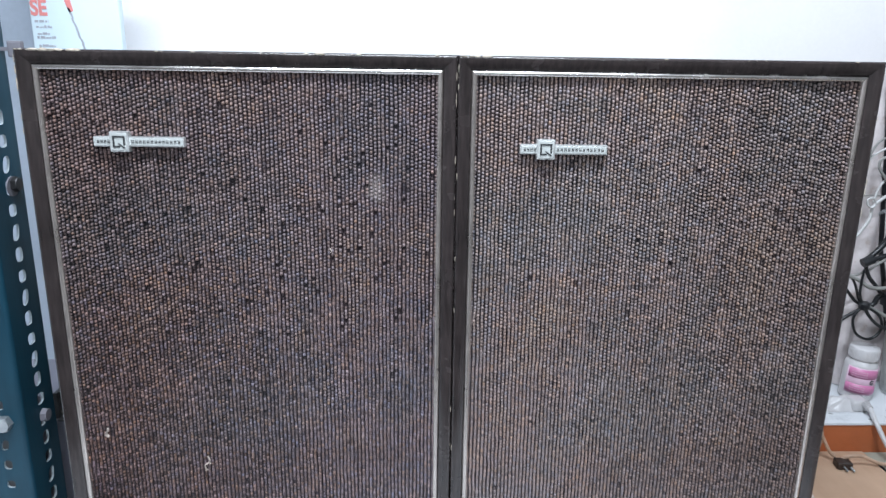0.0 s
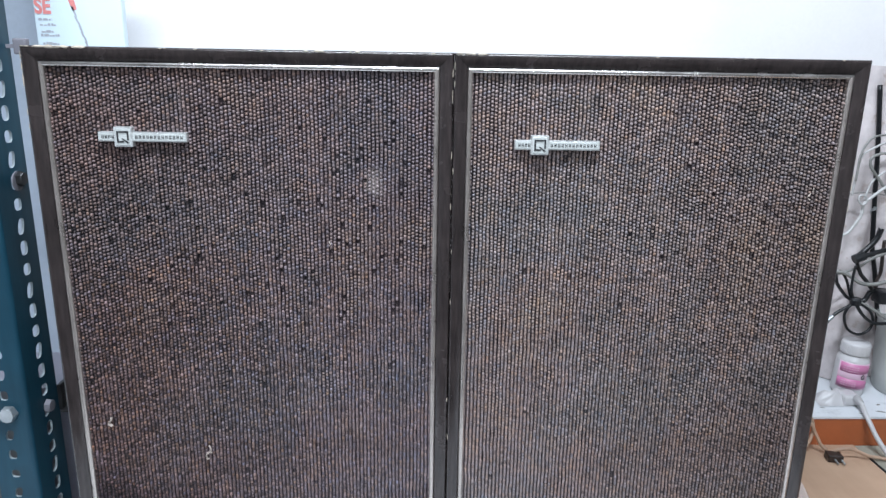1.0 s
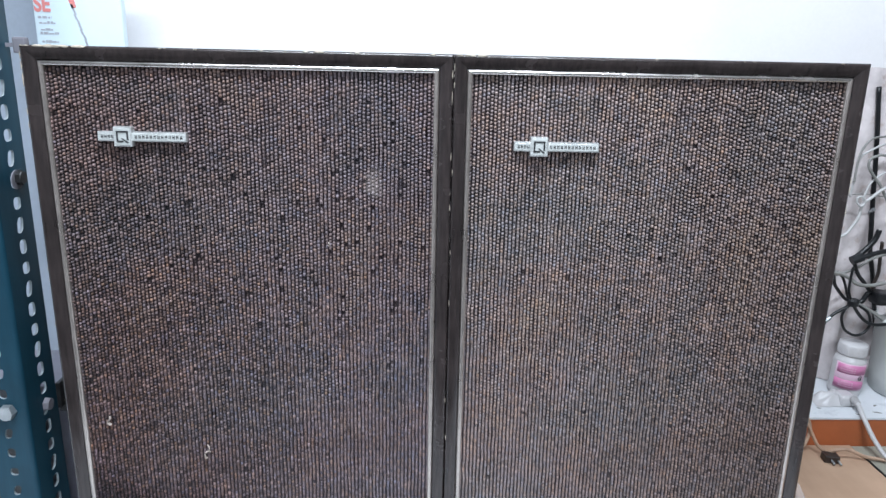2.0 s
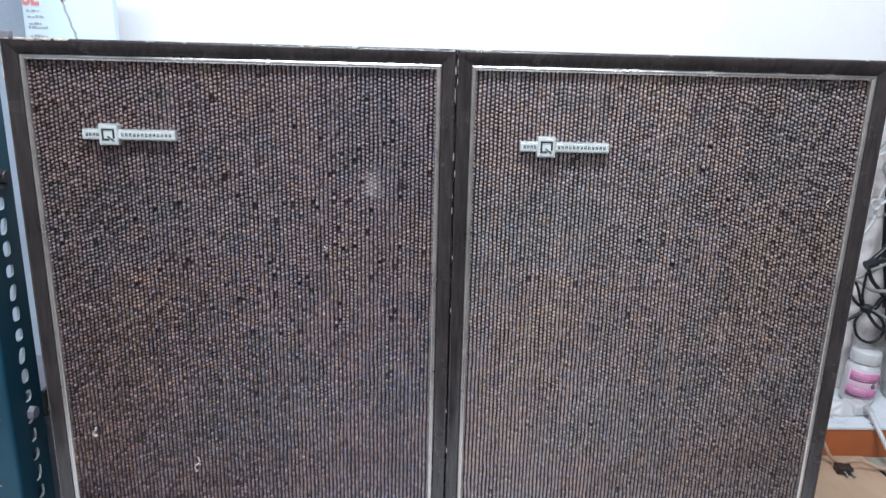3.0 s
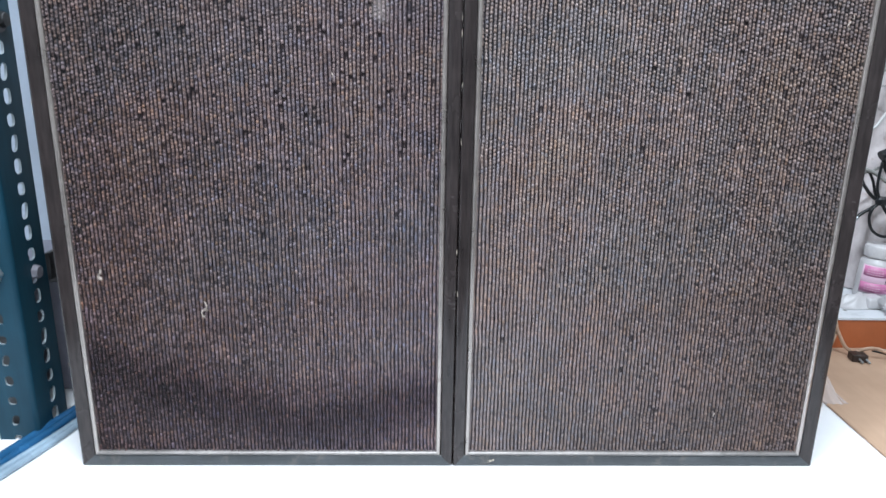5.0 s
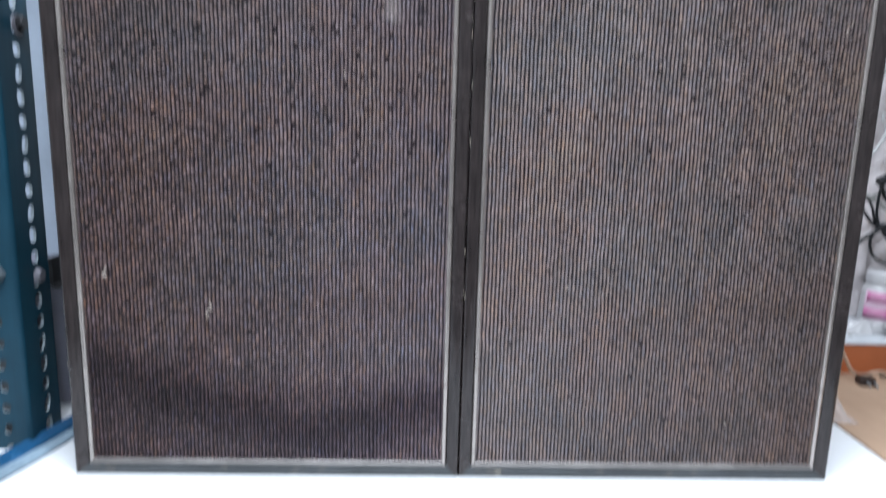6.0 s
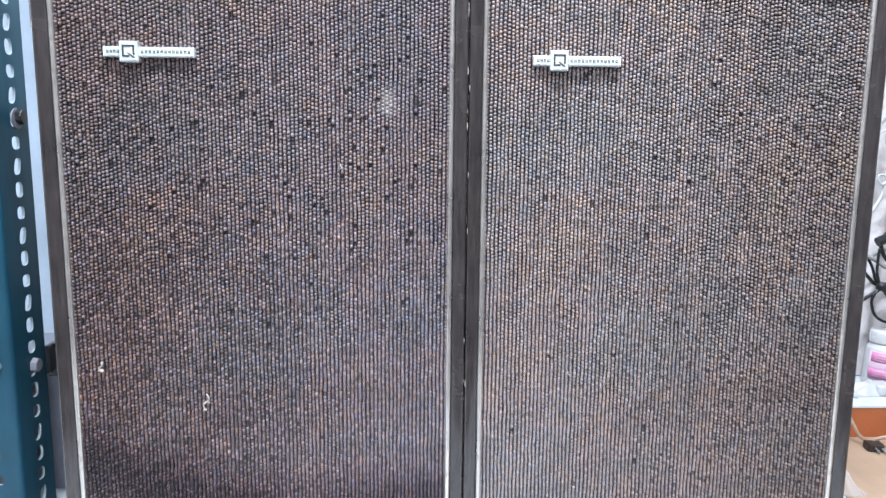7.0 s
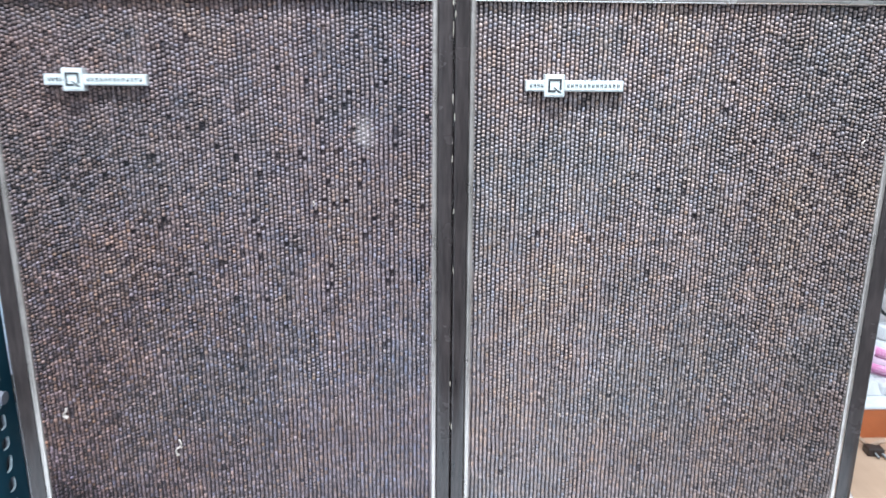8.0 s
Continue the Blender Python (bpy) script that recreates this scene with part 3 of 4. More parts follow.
def loudspeaker(m, cloth, seed, slubs, badge_x, badge_z, chips, lint, label):
    sp = thing("loudspeaker", m, label, "loudspeaker", "pair of loudspeakers")
    part("cabinet", box((-SW / 2 + 0.003, 0.016, 0.0), (SW / 2 - 0.003, SD, SH - 0.003), 0.002), "vinyl", sp)
    part("baffle", box((-SW / 2 + 0.016, 0.0045, 0.016), (SW / 2 - 0.016, 0.0155, SH - 0.016)), "ink", sp, "black baffle board behind the cloth")
    # dark rail: rounded outer arris, then a face that slopes in to the strip
    rail = [(0.0, 0.016), (0.0, -0.0016)]
    rail += [(0.0026 - 0.0026 * math.cos(math.radians(q)), -0.0016 - 0.0026 * math.sin(math.radians(q))) for q in (15, 35, 55, 75, 92)]
    rail += [(FRAME - 0.001, -0.0002), (FRAME, 0.0004), (FRAME, 0.016)]
    # bright strip: one low half-round bead
    strip = [(FRAME + 0.0001, 0.010), (FRAME + 0.0001, 0.0012)]
    strip += [(FRAME + TRIM / 2 - (TRIM / 2 - 0.0001) * math.cos(math.radians(q)), 0.0012 - 0.0026 * math.sin(math.radians(q))) for q in range(15, 180, 15)]
    strip += [(FRAME + TRIM, 0.0014), (FRAME + TRIM, 0.010)]
    for s in ("top", "bottom", "left", "right"):
        part("frame_rail", mitred(rail, SW, SH, s), "lit_dusty" if s == "bottom" else "vinyl", sp, smooth=True)
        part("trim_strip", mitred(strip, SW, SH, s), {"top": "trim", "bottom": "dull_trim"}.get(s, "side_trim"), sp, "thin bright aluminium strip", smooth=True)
    inner = FRAME + TRIM
    me = weave(seed, SW - 2 * inner + 0.004, SH - inner * (1 + FOOT) + 0.002, inner * FOOT - 0.001, slubs, -1 if m.translation.x < 0 else 1)
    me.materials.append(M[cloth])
    g = new("grille_cloth", me)
    g.parent = sp
    g.location = (0, 0.0022, 0)
    badge(sp, badge_x, badge_z)
    rnd = random.Random(seed)
    bm = bmesh.new()
    for edge, a, b, n, size in chips:
        for _ in range(n):
            p = rnd.uniform(a, b)
            s = size * rnd.uniform(0.4, 1.2)
            if edge == "top":
                flake(bm, (p, -0.0041, SH - 0.0008), s * 1.8, 0.0009, s * 0.55, rnd)
            elif edge == "left":
                flake(bm, (-SW / 2 + 0.0006, -0.0041, p), s * 0.3, 0.0006, s * 2.4, rnd)
            elif edge == "right":
                flake(bm, (SW / 2 - 0.0006, -0.0041, p), s * 0.3, 0.0006, s * 2.4, rnd)
            elif edge == "bottom":
                flake(bm, (p, -0.0038, rnd.uniform(0.003, 0.008)), s, 0.0005, s * 0.7, rnd)
    tagged(part("chipped_edge", bm, "chip", sp, "pale chips of bare board along the edges"), kind="stuff")
    for lx, lz, size in lint:
        bend = [(lx + size * rnd.uniform(-0.55, 0.55), -0.0016 - 0.0008 * (k % 2), lz + size * (0.9 - 0.75 * k)) for k in range(4)]
        bm = tube(bend, size * 0.33, n=4, seg=6, flat=0.5)
        flake(bm, (lx + size * rnd.uniform(-0.4, 0.4), -0.0012, lz - size * 1.2), size * 0.5, 0.0012, size * 0.4, rnd)
        part("lint_fleck", bm, "lint", sp)
    return sp


CX = 0.1906
left = loudspeaker(pose(-CX, 0, 0), "cloth_l", 3,
                   [(0.05, 0.40, 0.075, 0.055, 54), (0.0, 0.33, 0.11, 0.09, 26), (-0.06, 0.2, 0.08, 0.1, 10), (0.08, 0.48, 0.06, 0.03, 14)],
                   -0.3215 + CX, 0.4930,
                   [("top", -0.189, -0.13, 18, 0.003), ("top", -0.12, 0.18, 9, 0.0018), ("top", 0.06, 0.075, 4, 0.0022), ("left", 0.48, 0.565, 8, 0.0028),
                    ("left", 0.1, 0.45, 8, 0.0012), ("right", 0.52, 0.568, 5, 0.0017), ("right", 0.17, 0.5, 5, 0.0016)],
                   [(-0.341 + CX, 0.2075, 0.0042), (-0.2435 + CX, 0.176, 0.004), (-0.2455 + CX, 0.1685, 0.0036), (-0.115 + CX, 0.395, 0.0018)],
                   "tall dark vinyl loudspeaker with mauve-brown woven grille, stained at its foot")
loudspeaker(pose(CX, 0, 0), "cloth_r", 11,
            [(0.0, 0.3, 0.12, 0.16, 14), (0.08, 0.42, 0.06, 0.06, 8)],
            0.0576 - CX, 0.4905,
            [("top", -0.19, -0.165, 5, 0.0026), ("top", -0.1, 0.19, 6, 0.0012), ("right", 0.4, 0.57, 7, 0.0022), ("left", 0.52, 0.568, 6, 0.0017), ("left", 0.17, 0.5, 5, 0.0016), ("right", 0.03, 0.2, 5, 0.001), ("bottom", -0.155, -0.12, 5, 0.0022)],
            [(0.3425 - CX, 0.4455, 0.0028), (0.345 - CX, 0.452, 0.0016), (0.10 - CX, 0.2, 0.0014), (0.27 - CX, 0.06, 0.0016)],
            "tall dark vinyl loudspeaker with brown woven grille and silver trim")


# ---- rack upright of slotted steel angle ----
PX, PY, PW, PD = -0.449, 0.045, 0.043, 0.060
HP = 0.02345


def hole_shape(i, k):
    """Outline of one punched hole, alternately upright and slanted."""
    w, h, sk = ((0.0058, 0.0072, 0.0), (0.0052, 0.0078, 0.0016), (0.0060, 0.0060, 0.0))[i % 3]
    w, h, sk = w * k, h * k, sk * k
    out = []
    for q in range(16):
        a = 2 * math.pi * q / 16
        c, s = math.cos(a), math.sin(a)
        x, z = w * math.copysign(abs(c) ** 0.7, c), h * math.copysign(abs(s) ** 0.7, s)
        out.append((x + sk * z / h, z))
    return out


def slotted(width, z_from, z_to, first, along, thick=0.0022, centre=None, hole_size=1.0):
    """A punched flange. along maps (u, w, z) to a place: u across, w through the plate."""
    bm = bmesh.new()
    centre = width / 2 if centre is None else centre
    lo = first - HP * math.floor((first - z_from) / HP) - HP / 2
    z, i = lo, 0
    while z < z_to:
        hz = z + HP / 2
        hole = hole_shape(i, hole_size)
        rim = []
        for x, q in hole:
            sx = (width - centre) / abs(x) if x > 1e-6 else (centre / abs(x) if x < -1e-6 else 1e9)
            sz = (HP / 2) / abs(q) if abs(q) > 1e-6 else 1e9
            s = min(sx, sz)
            rim.append((x * s, q * s))
        rings = []
        for w in (0.0, thick):
            rings.append(([bm.verts.new(along(centre + x, w, hz + q)) for x, q in hole], [bm.verts.new(along(centre + x, w, hz + q)) for x, q in rim]))
        n = len(hole)
        for hole_v, rim_v in rings:
            for k in range(n):
                bm.faces.new((hole_v[k], hole_v[(k + 1) % n], rim_v[(k + 1) % n], rim_v[k]))
        (h0, r0), (h1, r1) = rings
        for k in range(n):
            bm.faces.new((h0[k], h0[(k + 1) % n], h1[(k + 1) % n], h1[k])).material_index = 1
            a, c = rim[k], rim[(k + 1) % n]
            if abs(abs(a[1]) - HP / 2) > 1e-6 or abs(abs(c[1]) - HP / 2) > 1e-6:
                bm.faces.new((r0[k], r0[(k + 1) % n], r1[(k + 1) % n], r1[k]))
        # square corners of the cell that the sixteen rays leave out
        for sx, sz in ((1, 1), (1, -1), (-1, 1), (-1, -1)):
            ex = (width - centre) if sx > 0 else -centre
            best = [k for k in range(n) if (abs(rim[k][0] - ex) < 1e-6 and abs(rim[(k + 1) % n][1] - sz * HP / 2) < 1e-6) or (abs(rim[(k + 1) % n][0] - ex) < 1e-6 and abs(rim[k][1] - sz * HP / 2) < 1e-6)]
            for k in best:
                for w, (_, rv) in zip((0.0, thick), rings):
                    cv = bm.verts.new(along(centre + ex, w, hz + sz * HP / 2))
                    bm.faces.new((rv[k], rv[(k + 1) % n], cv))
        z += HP
        i += 1
    bmesh.ops.remove_doubles(bm, verts=bm.verts, dist=1e-5)
    return bm


def hexnut(c, axis, r=0.0085, t=0.006):
    """Hexagon head with a short threaded end, pointing along the axis."""
    bm = bmesh.new()
    rot = Vector((0, 0, 1)).rotation_difference(Vector(axis)).to_matrix()
    for rr, t0, t1, seg in ((r, 0.0, t * 0.8, 6), (r * 0.86, t * 0.8, t, 12)):
        a = [bm.verts.new(rot @ Vector((rr * math.cos(6.2832 * k / seg), rr * math.sin(6.2832 * k / seg), t0)) + Vector(c)) for k in range(seg)]
        b = [bm.verts.new(rot @ Vector((rr * 0.94 * math.cos(6.2832 * k / seg), rr * 0.94 * math.sin(6.2832 * k / seg), t1)) + Vector(c)) for k in range(seg)]
        for k in range(seg):
            bm.faces.new((a[k], a[(k + 1) % seg], b[(k + 1) % seg], b[k]))
        bm.faces.new(b), bm.faces.new(a[::-1])
    return bm


post = thing("rack_upright", pose(PX, PY, 0), "blue enamelled slotted steel angle of a storage rack", "rack")
BEND = 0.0045
part("front_flange", slotted(PW - BEND, 0.0, 1.25, 0.0235, lambda u, w, z: (-PW + u, w, z), 0.0026, PW * 0.46, 0.76), "blue", post, mats=("hole_edge",))
part("side_flange", slotted(PD - BEND, 0.0, 1.25, 0.0375, lambda u, w, z: (-w, BEND + u, z), 0.0026, 0.035 - BEND, 1.08), "blue", post, mats=("hole_edge",))
bm = bmesh.new()
for r0 in (BEND, BEND - 0.0026):
    ring = []
    for k in range(9):
        a = math.radians(-90 + 90 * k / 8)
        x, y = -BEND + r0 * math.cos(a), BEND + r0 * math.sin(a)
        ring.append((bm.verts.new((x, y, -0.002)), bm.verts.new((x, y, 1.254))))
    for (a, b), (c, d) in zip(ring, ring[1:]):
        bm.faces.new((a, c, d, b))
part("corner_bend", bm, "blue", post, smooth=True)
part("bolt", hexnut((-0.0195, 0.0, 0.191), (0, -1, 0), 0.0092, 0.008), "zinc", post, "galvanised hexagon bolt")
# side bolt darkened from zinc to grey: the shade it sits in is painted
part("bolt", hexnut((0.0006, 0.035, 0.182), (1, 0, 0), 0.0078, 0.006), "clip_grey", post, "hexagon bolt in a darkened grey for its shaded spot")
bolt = part("bolt", hexnut((0.0016, 0.041, 0.439), (1, 0, 0), 0.008, 0.0055), "black_steel", post, "blackened hexagon bolt")
washer = lathe([(0.0, 0.0), (0.0102, 0.0), (0.0102, 0.0014), (0.0, 0.0015)], 20)
bmesh.ops.rotate(washer, verts=washer.verts, cent=(0, 0, 0), matrix=Matrix.Rotation(math.pi / 2, 3, "Y"))
bmesh.ops.translate(washer, verts=washer.verts, vec=(0.0001, 0.039, 0.437))
part("washer", washer, "clip_grey", bolt, "grey worn washer")
bm = box((0.008, 0.050, 0.564), (0.0215, 0.0575, 0.580), 0.002)
add_box(bm, (0.0135, 0.052, 0.528), (0.0185, 0.056, 0.5645), 0.001)
add_box(bm, (-0.001, 0.052, 0.570), (0.0085, 0.055, 0.574), 0.0005)
part("clip", bm, "clip_grey", post, "mid-grey clip on the edge of the angle")
# side rail of the rack, bolted to the upright and running to the wall
beam = thing("rack_side_rail", pose(PX + 0.003, PY + 0.052, 0), "dark blue steel angle rail bolted to the rack upright", "rack")
part("upright_flange", box((-0.0024, 0.006, 0.164), (0.0022, 0.352, 0.196), 0.0006, 1), "black_steel", beam)
part("flat_flange", box((0.0022, 0.0, 0.164), (0.032, 0.352, 0.1662), 0.0006, 1), "black_steel", beam)

# things stored behind the upright
case = thing("equipment_case", pose(-0.60, 0.076, 0), "dark flat metal case standing behind the rack upright", "case")
part("case_body", box((-0.16, 0.0, 0.0), (0.127, 0.042, 0.19), 0.004), "dark_box", case)
for i in range(5):
    part("vent_slat", box((-0.1, -0.003, 0.03 + i * 0.02), (0.08, 0.0005, 0.038 + i * 0.02), 0.001, 1), "black_steel", case)


def crumpled(name, w, d, h, seed, material, m, label, category, n=26):
    """A heaped, creased cloth or film."""
    rnd = random.Random(seed)
    bm = bmesh.new()
    grid = {}
    off = Vector((seed * 3.1, seed * 1.7, 0))
    for i in range(n + 1):
        for j in range(n + 1):
            u, v = i / n * 2 - 1, j / n * 2 - 1
            fall = max(0.0, 1 - (abs(u) ** 2.4 + abs(v) ** 2.4))
            p = Vector((u * 2.2, v * 2.2, 0)) + off
            z = h * fall * (0.65 + 0.35 * noise.noise(p)) + 0.12 * h * abs(noise.noise(p * 2.7)) * (0.3 + fall)
            e = 1 + 0.14 * noise.noise(p * 0.8)
            grid[i, j] = bm.verts.new((u * w / 2 * e, v * d / 2 * e, max(0.0006, z)))
    for i in range(n):
        for j in range(n):
            bm.faces.new((grid[i, j], grid[i + 1, j], grid[i + 1, j + 1], grid[i, j + 1]))
    ob = part(name, bm, material, smooth=True)
    ob.matrix_basis = m
    return tagged(ob, label, category)


crumpled("white_cloth", 0.12, 0.10, 0.03, 4, "cloth_white", pose(-0.60, 0.0, 0.0), "white cloth heaped on the bench by the rack", "cloth")

# ---- bundle of plastic sheathed leads beside the upright ----
bundle = thing("cable_bundle", pose(0, 0, 0), "bundle of blue and pale plastic leads lying on the bench", "cables")
for k, (dx, r, mt, zz) in enumerate(((0.0075, 0.0056, "blue_pvc", 0.0056), (0.0178, 0.005, "blue_pvc", 0.005), (0.0268, 0.0038, "pale_pvc", 0.0038), (0.0345, 0.0036, "pale_pvc", 0.0036))):
    w = 0.002 * math.sin(k * 2.1)
    part("lead", tube([(-0.520 + dx, -0.16, zz), (-0.494 + dx + w, -0.06, zz), (-0.4685 + dx, 0.02, zz), (-0.4475 + dx * 0.9 - w, 0.09, zz), (-0.424 + dx * 0.8, 0.17, zz), (-0.39 + dx, 0.27, zz)], r, n=8, seg=12), mt, bundle, smooth=True)

# ---- printed carton standing behind the loudspeaker ----
carton = thing("carton", pose(-0.465, 0.30, 0), "tall white printed carton standing behind a loudspeaker", "carton")
part("carton_body", box((-0.058, 0.0, 0.0), (0.0525, 0.014, 0.80), 0.003, 3), "carton", carton)


def letters(text, size, place, material, parent, name="lettering", squash=1.0):
    """Flat raised letters, facing the bench's front."""
    cu = bpy.data.curves.new("lettering", "FONT")
    cu.body, cu.size, cu.extrude = text, size, 0.0002
    cu.offset = size * 0.035
    tmp = bpy.data.objects.new("tmp", cu)
    scene.collection.objects.link(tmp)
    me = bpy.data.meshes.new_from_object(tmp, depsgraph=bpy.context.evaluated_depsgraph_get())
    bpy.data.objects.remove(tmp)
    me.materials.clear()
    me.materials.append(M[material])
    ob = new(name, me)
    ob.parent = parent
    ob.matrix_basis = pose(*place, 90, 0, 0) @ Matrix.Diagonal((squash, 1, 1, 1))
    return ob


letters("SE", 0.026, (-0.0565, -0.0004, 0.6165), "red_ink", carton, squash=0.82)
bm = bmesh.new()
rnd = random.Random(5)
for row, (z, a, b) in enumerate(((0.6085, -0.053, -0.036), (0.602, -0.052, -0.032), (0.5935, -0.051, -0.036), (0.589, -0.052, -0.029), (0.579, -0.051, -0.03))):
    x = a
    while x < b:
        q = rnd.uniform(0.002, 0.006)
        add_box(bm, (x, -0.0004, z - 0.0009), (min(x + q, b), 0.0001, z + rnd.uniform(0.0006, 0.0024)))
        x += q + rnd.uniform(0.0004, 0.0016)
part("print", bm, "grey_ink", carton)
part("print_figure", prism([(-0.022, 0.66), (-0.012, 0.66), (-0.0035, 0.622), (-0.009, 0.620), (-0.015, 0.638)], -0.0004, 0.0001), "red_ink", carton)
bm = bmesh.new()
for k in range(9):
    z = 0.626 - k * 0.0062
    x = -0.011 + k * 0.0019 + 0.0006 * math.sin(k * 2.3)
    prism([(x, z), (x + 0.003, z - 0.001), (x + 0.0052, z - 0.0072), (x + 0.0022, z - 0.0066)], -0.0004, 0.0001, bm)
part("print_figure", bm, "grey_ink", carton)

# ---- right-hand end of the bench ----
sheet = thing("cardboard_sheet", pose(0.4715, -0.3, 0), "flat brown corrugated cardboard lying on the bench", "cardboard")
bm = box((0.0, 0.0, 0.0), (0.173, 0.5975, 0.0035), 0.0008, 1)
part("board", bm, "card", sheet)
part("under_sheet", box((0.1755, 0.02, 0.0), (0.62, 0.597, 0.0016)), "sage", sheet, "grey-green backing card beside it")

drawer = thing("wooden_box", pose(0.44, 0.298, 0), "low orange-brown laminated box with white top", "box")
part("front_panel", box((0.0, 0.0, 0.0), (0.6, 0.014, 0.047), 0.0015), "orange", drawer)
part("side_panel", box((0.0, 0.0145, 0.0), (0.014, 0.165, 0.047), 0.0015), "orange", drawer)
part("side_panel", box((0.586, 0.0145, 0.0), (0.6, 0.165, 0.047), 0.0015), "orange", drawer)
part("top", box((-0.001, -0.002, 0.0475), (0.601, 0.166, 0.0515), 0.001), "white_top", drawer, "scuffed white board top")

TOPZ = 0.0516


def pill_bottle():
    ob = thing("bottle", pose(0.6775, 0.385, TOPZ, 0, 3, 6), "white plastic bottle with pink label and ribbed cap", "bottle")
    part("body", lathe([(0.024, 0.0), (0.0268, 0.002), (0.0275, 0.006), (0.0275, 0.064), (0.0262, 0.071), (0.022, 0.0755), (0.0215, 0.079)], 36), "white_plastic", ob, smooth=True)

    def band(z0, z1, a0, a1, r, dip=0.0):
        bm = bmesh.new()
        n = 22
        prev = None
        for i in range(n + 1):
            a = math.radians(a0 + (a1 - a0) * i / n)
            d = dip * max(0.0, (i / n - 0.55) / 0.45) ** 2
            pts = [bm.verts.new((rr * math.cos(a), rr * math.sin(a), z)) for rr, z in ((r, z0 + d * 0.2), (r, z1 - d), (r - 0.0005, z1 - d), (r - 0.0005, z0 + d * 0.2))]
            if prev:
                for k in range(4):
                    bm.faces.new((prev[k], prev[(k + 1) % 4], pts[(k + 1) % 4], pts[k]))
            prev = pts
        return bm

    part("label", band(0.014, 0.066, 185, 345, 0.0278), "pale_pink", ob, "pale pink wrap label", smooth=True)
    part("label_band", band(0.046, 0.064, 192, 330, 0.0281, 0.009), "pink", ob, smooth=True)
    part("label_band", band(0.017, 0.034, 188, 322, 0.0281, 0.008), "pink", ob, smooth=True)
    bm = bmesh.new()
    for z in (0.0575, 0.0535, 0.049, 0.0285, 0.0245, 0.0205):
        for a in range(205, 258, 9):
            r = 0.02835
            t0, t1 = math.radians(a), math.radians(a + 6.5)
            vs = [bm.verts.new((r * math.cos(t), r * math.sin(t), q)) for t, q in ((t0, z), (t1, z), (t1, z + 0.0014), (t0, z + 0.0014))]
            bm.faces.new(vs)
    part("label_print", bm, "pale_pink", ob)
    cap = part("cap", lathe([(0.0235, 0.0785), (0.0242, 0.080), (0.0242, 0.0985), (0.0228, 0.1015), (0.0, 0.102)], 40), "white_plastic", ob, smooth=True)
    for k in range(30):
        a = 2 * math.pi * k / 30
        bm = bmesh.new()
        add_box(bm, (0.0238, -0.0006, 0.0805), (0.0248, 0.0006, 0.097))
        bmesh.ops.rotate(bm, verts=bm.verts, cent=(0, 0, 0), matrix=Matrix.Rotation(a, 3, "Z"))
        part("rib", bm, "white_plastic", cap)
    ob.scale = (0.88, 0.88, 0.86)
    g = letters("G", 0.012, (0.0145, -0.0252, 0.034), "ink", ob)
    g.matrix_basis = pose(-0.0005, -0.0290, 0.036, 90, 0, 12)
    return ob


pill_bottle()

charger = thing("charger", pose(0.640, 0.346, TOPZ), "white plastic charger with its thick white lead", "charger")
part("body", box((0.0, -0.018, 0.0), (0.026, 0.010, 0.018), 0.008, 5), "white_plastic", charger, smooth=True)
for k in range(5):
    f = k / 4
    part("strain_relief_ring", tube([(0.018 - 0.001 * f, -0.0175 - 0.012 * f, 0.0158 - 0.002 * f), (0.018 - 0.001 * f, -0.0188 - 0.012 * f, 0.0156 - 0.002 * f)], 0.0062 - 0.0012 * f, n=2, seg=12), "white_plastic", charger)
part("lead", tube([(0.018, -0.018, 0.016), (0.017, -0.034, 0.012), (0.013, -0.050, 0.0068), (0.014, -0.062, -0.003), (0.020, -0.078, -0.022), (0.030, -0.1, -0.040), (0.05, -0.13, -0.0442), (0.1, -0.17, -0.0442)], 0.0036, n=7, seg=10), "white_plastic", charger, smooth=True)
paper = crumpled("paper_scrap", 0.058, 0.038, 0.026, 9, "white_plastic", pose(0.634, 0.349, TOPZ), "crumpled white paper on the box top", "paper", 16)

for sx, sy, a, s in ((0.604, 0.325, 20, 0.005), (0.700, 0.335, -35, 0.007), (0.69, 0.312, 15, 0.009), (0.655, 0.306, 60, 0.006)):
    bm = bmesh.new()
    r = random.Random(int(sx * 1000))
    flake(bm, (0, 0, 0), s, 0.0015, s * 0.4, r)
    ob = part("scrap", bm, "grey_rubber")
    ob.matrix_basis = pose(sx, sy, TOPZ, -90, 0, 0) @ pose(0, 0, 0, 0, a, 0)
    tagged(ob, "small dark scrap lying on the white top", "scrap", "scraps on the box")

tub = thing("plastic_tub", pose(0.795, 0.385, TOPZ), "grey-white plastic tub standing on the box", "tub")
part("shell", lathe([(0.06, 0.0), (0.064, 0.002), (0.0665, 0.03), (0.071, 0.118), (0.0735, 0.12), (0.0735, 0.127), (0.0705, 0.128), (0.069, 0.118), (0.0, 0.116)], 48), "tub", tub, smooth=True)

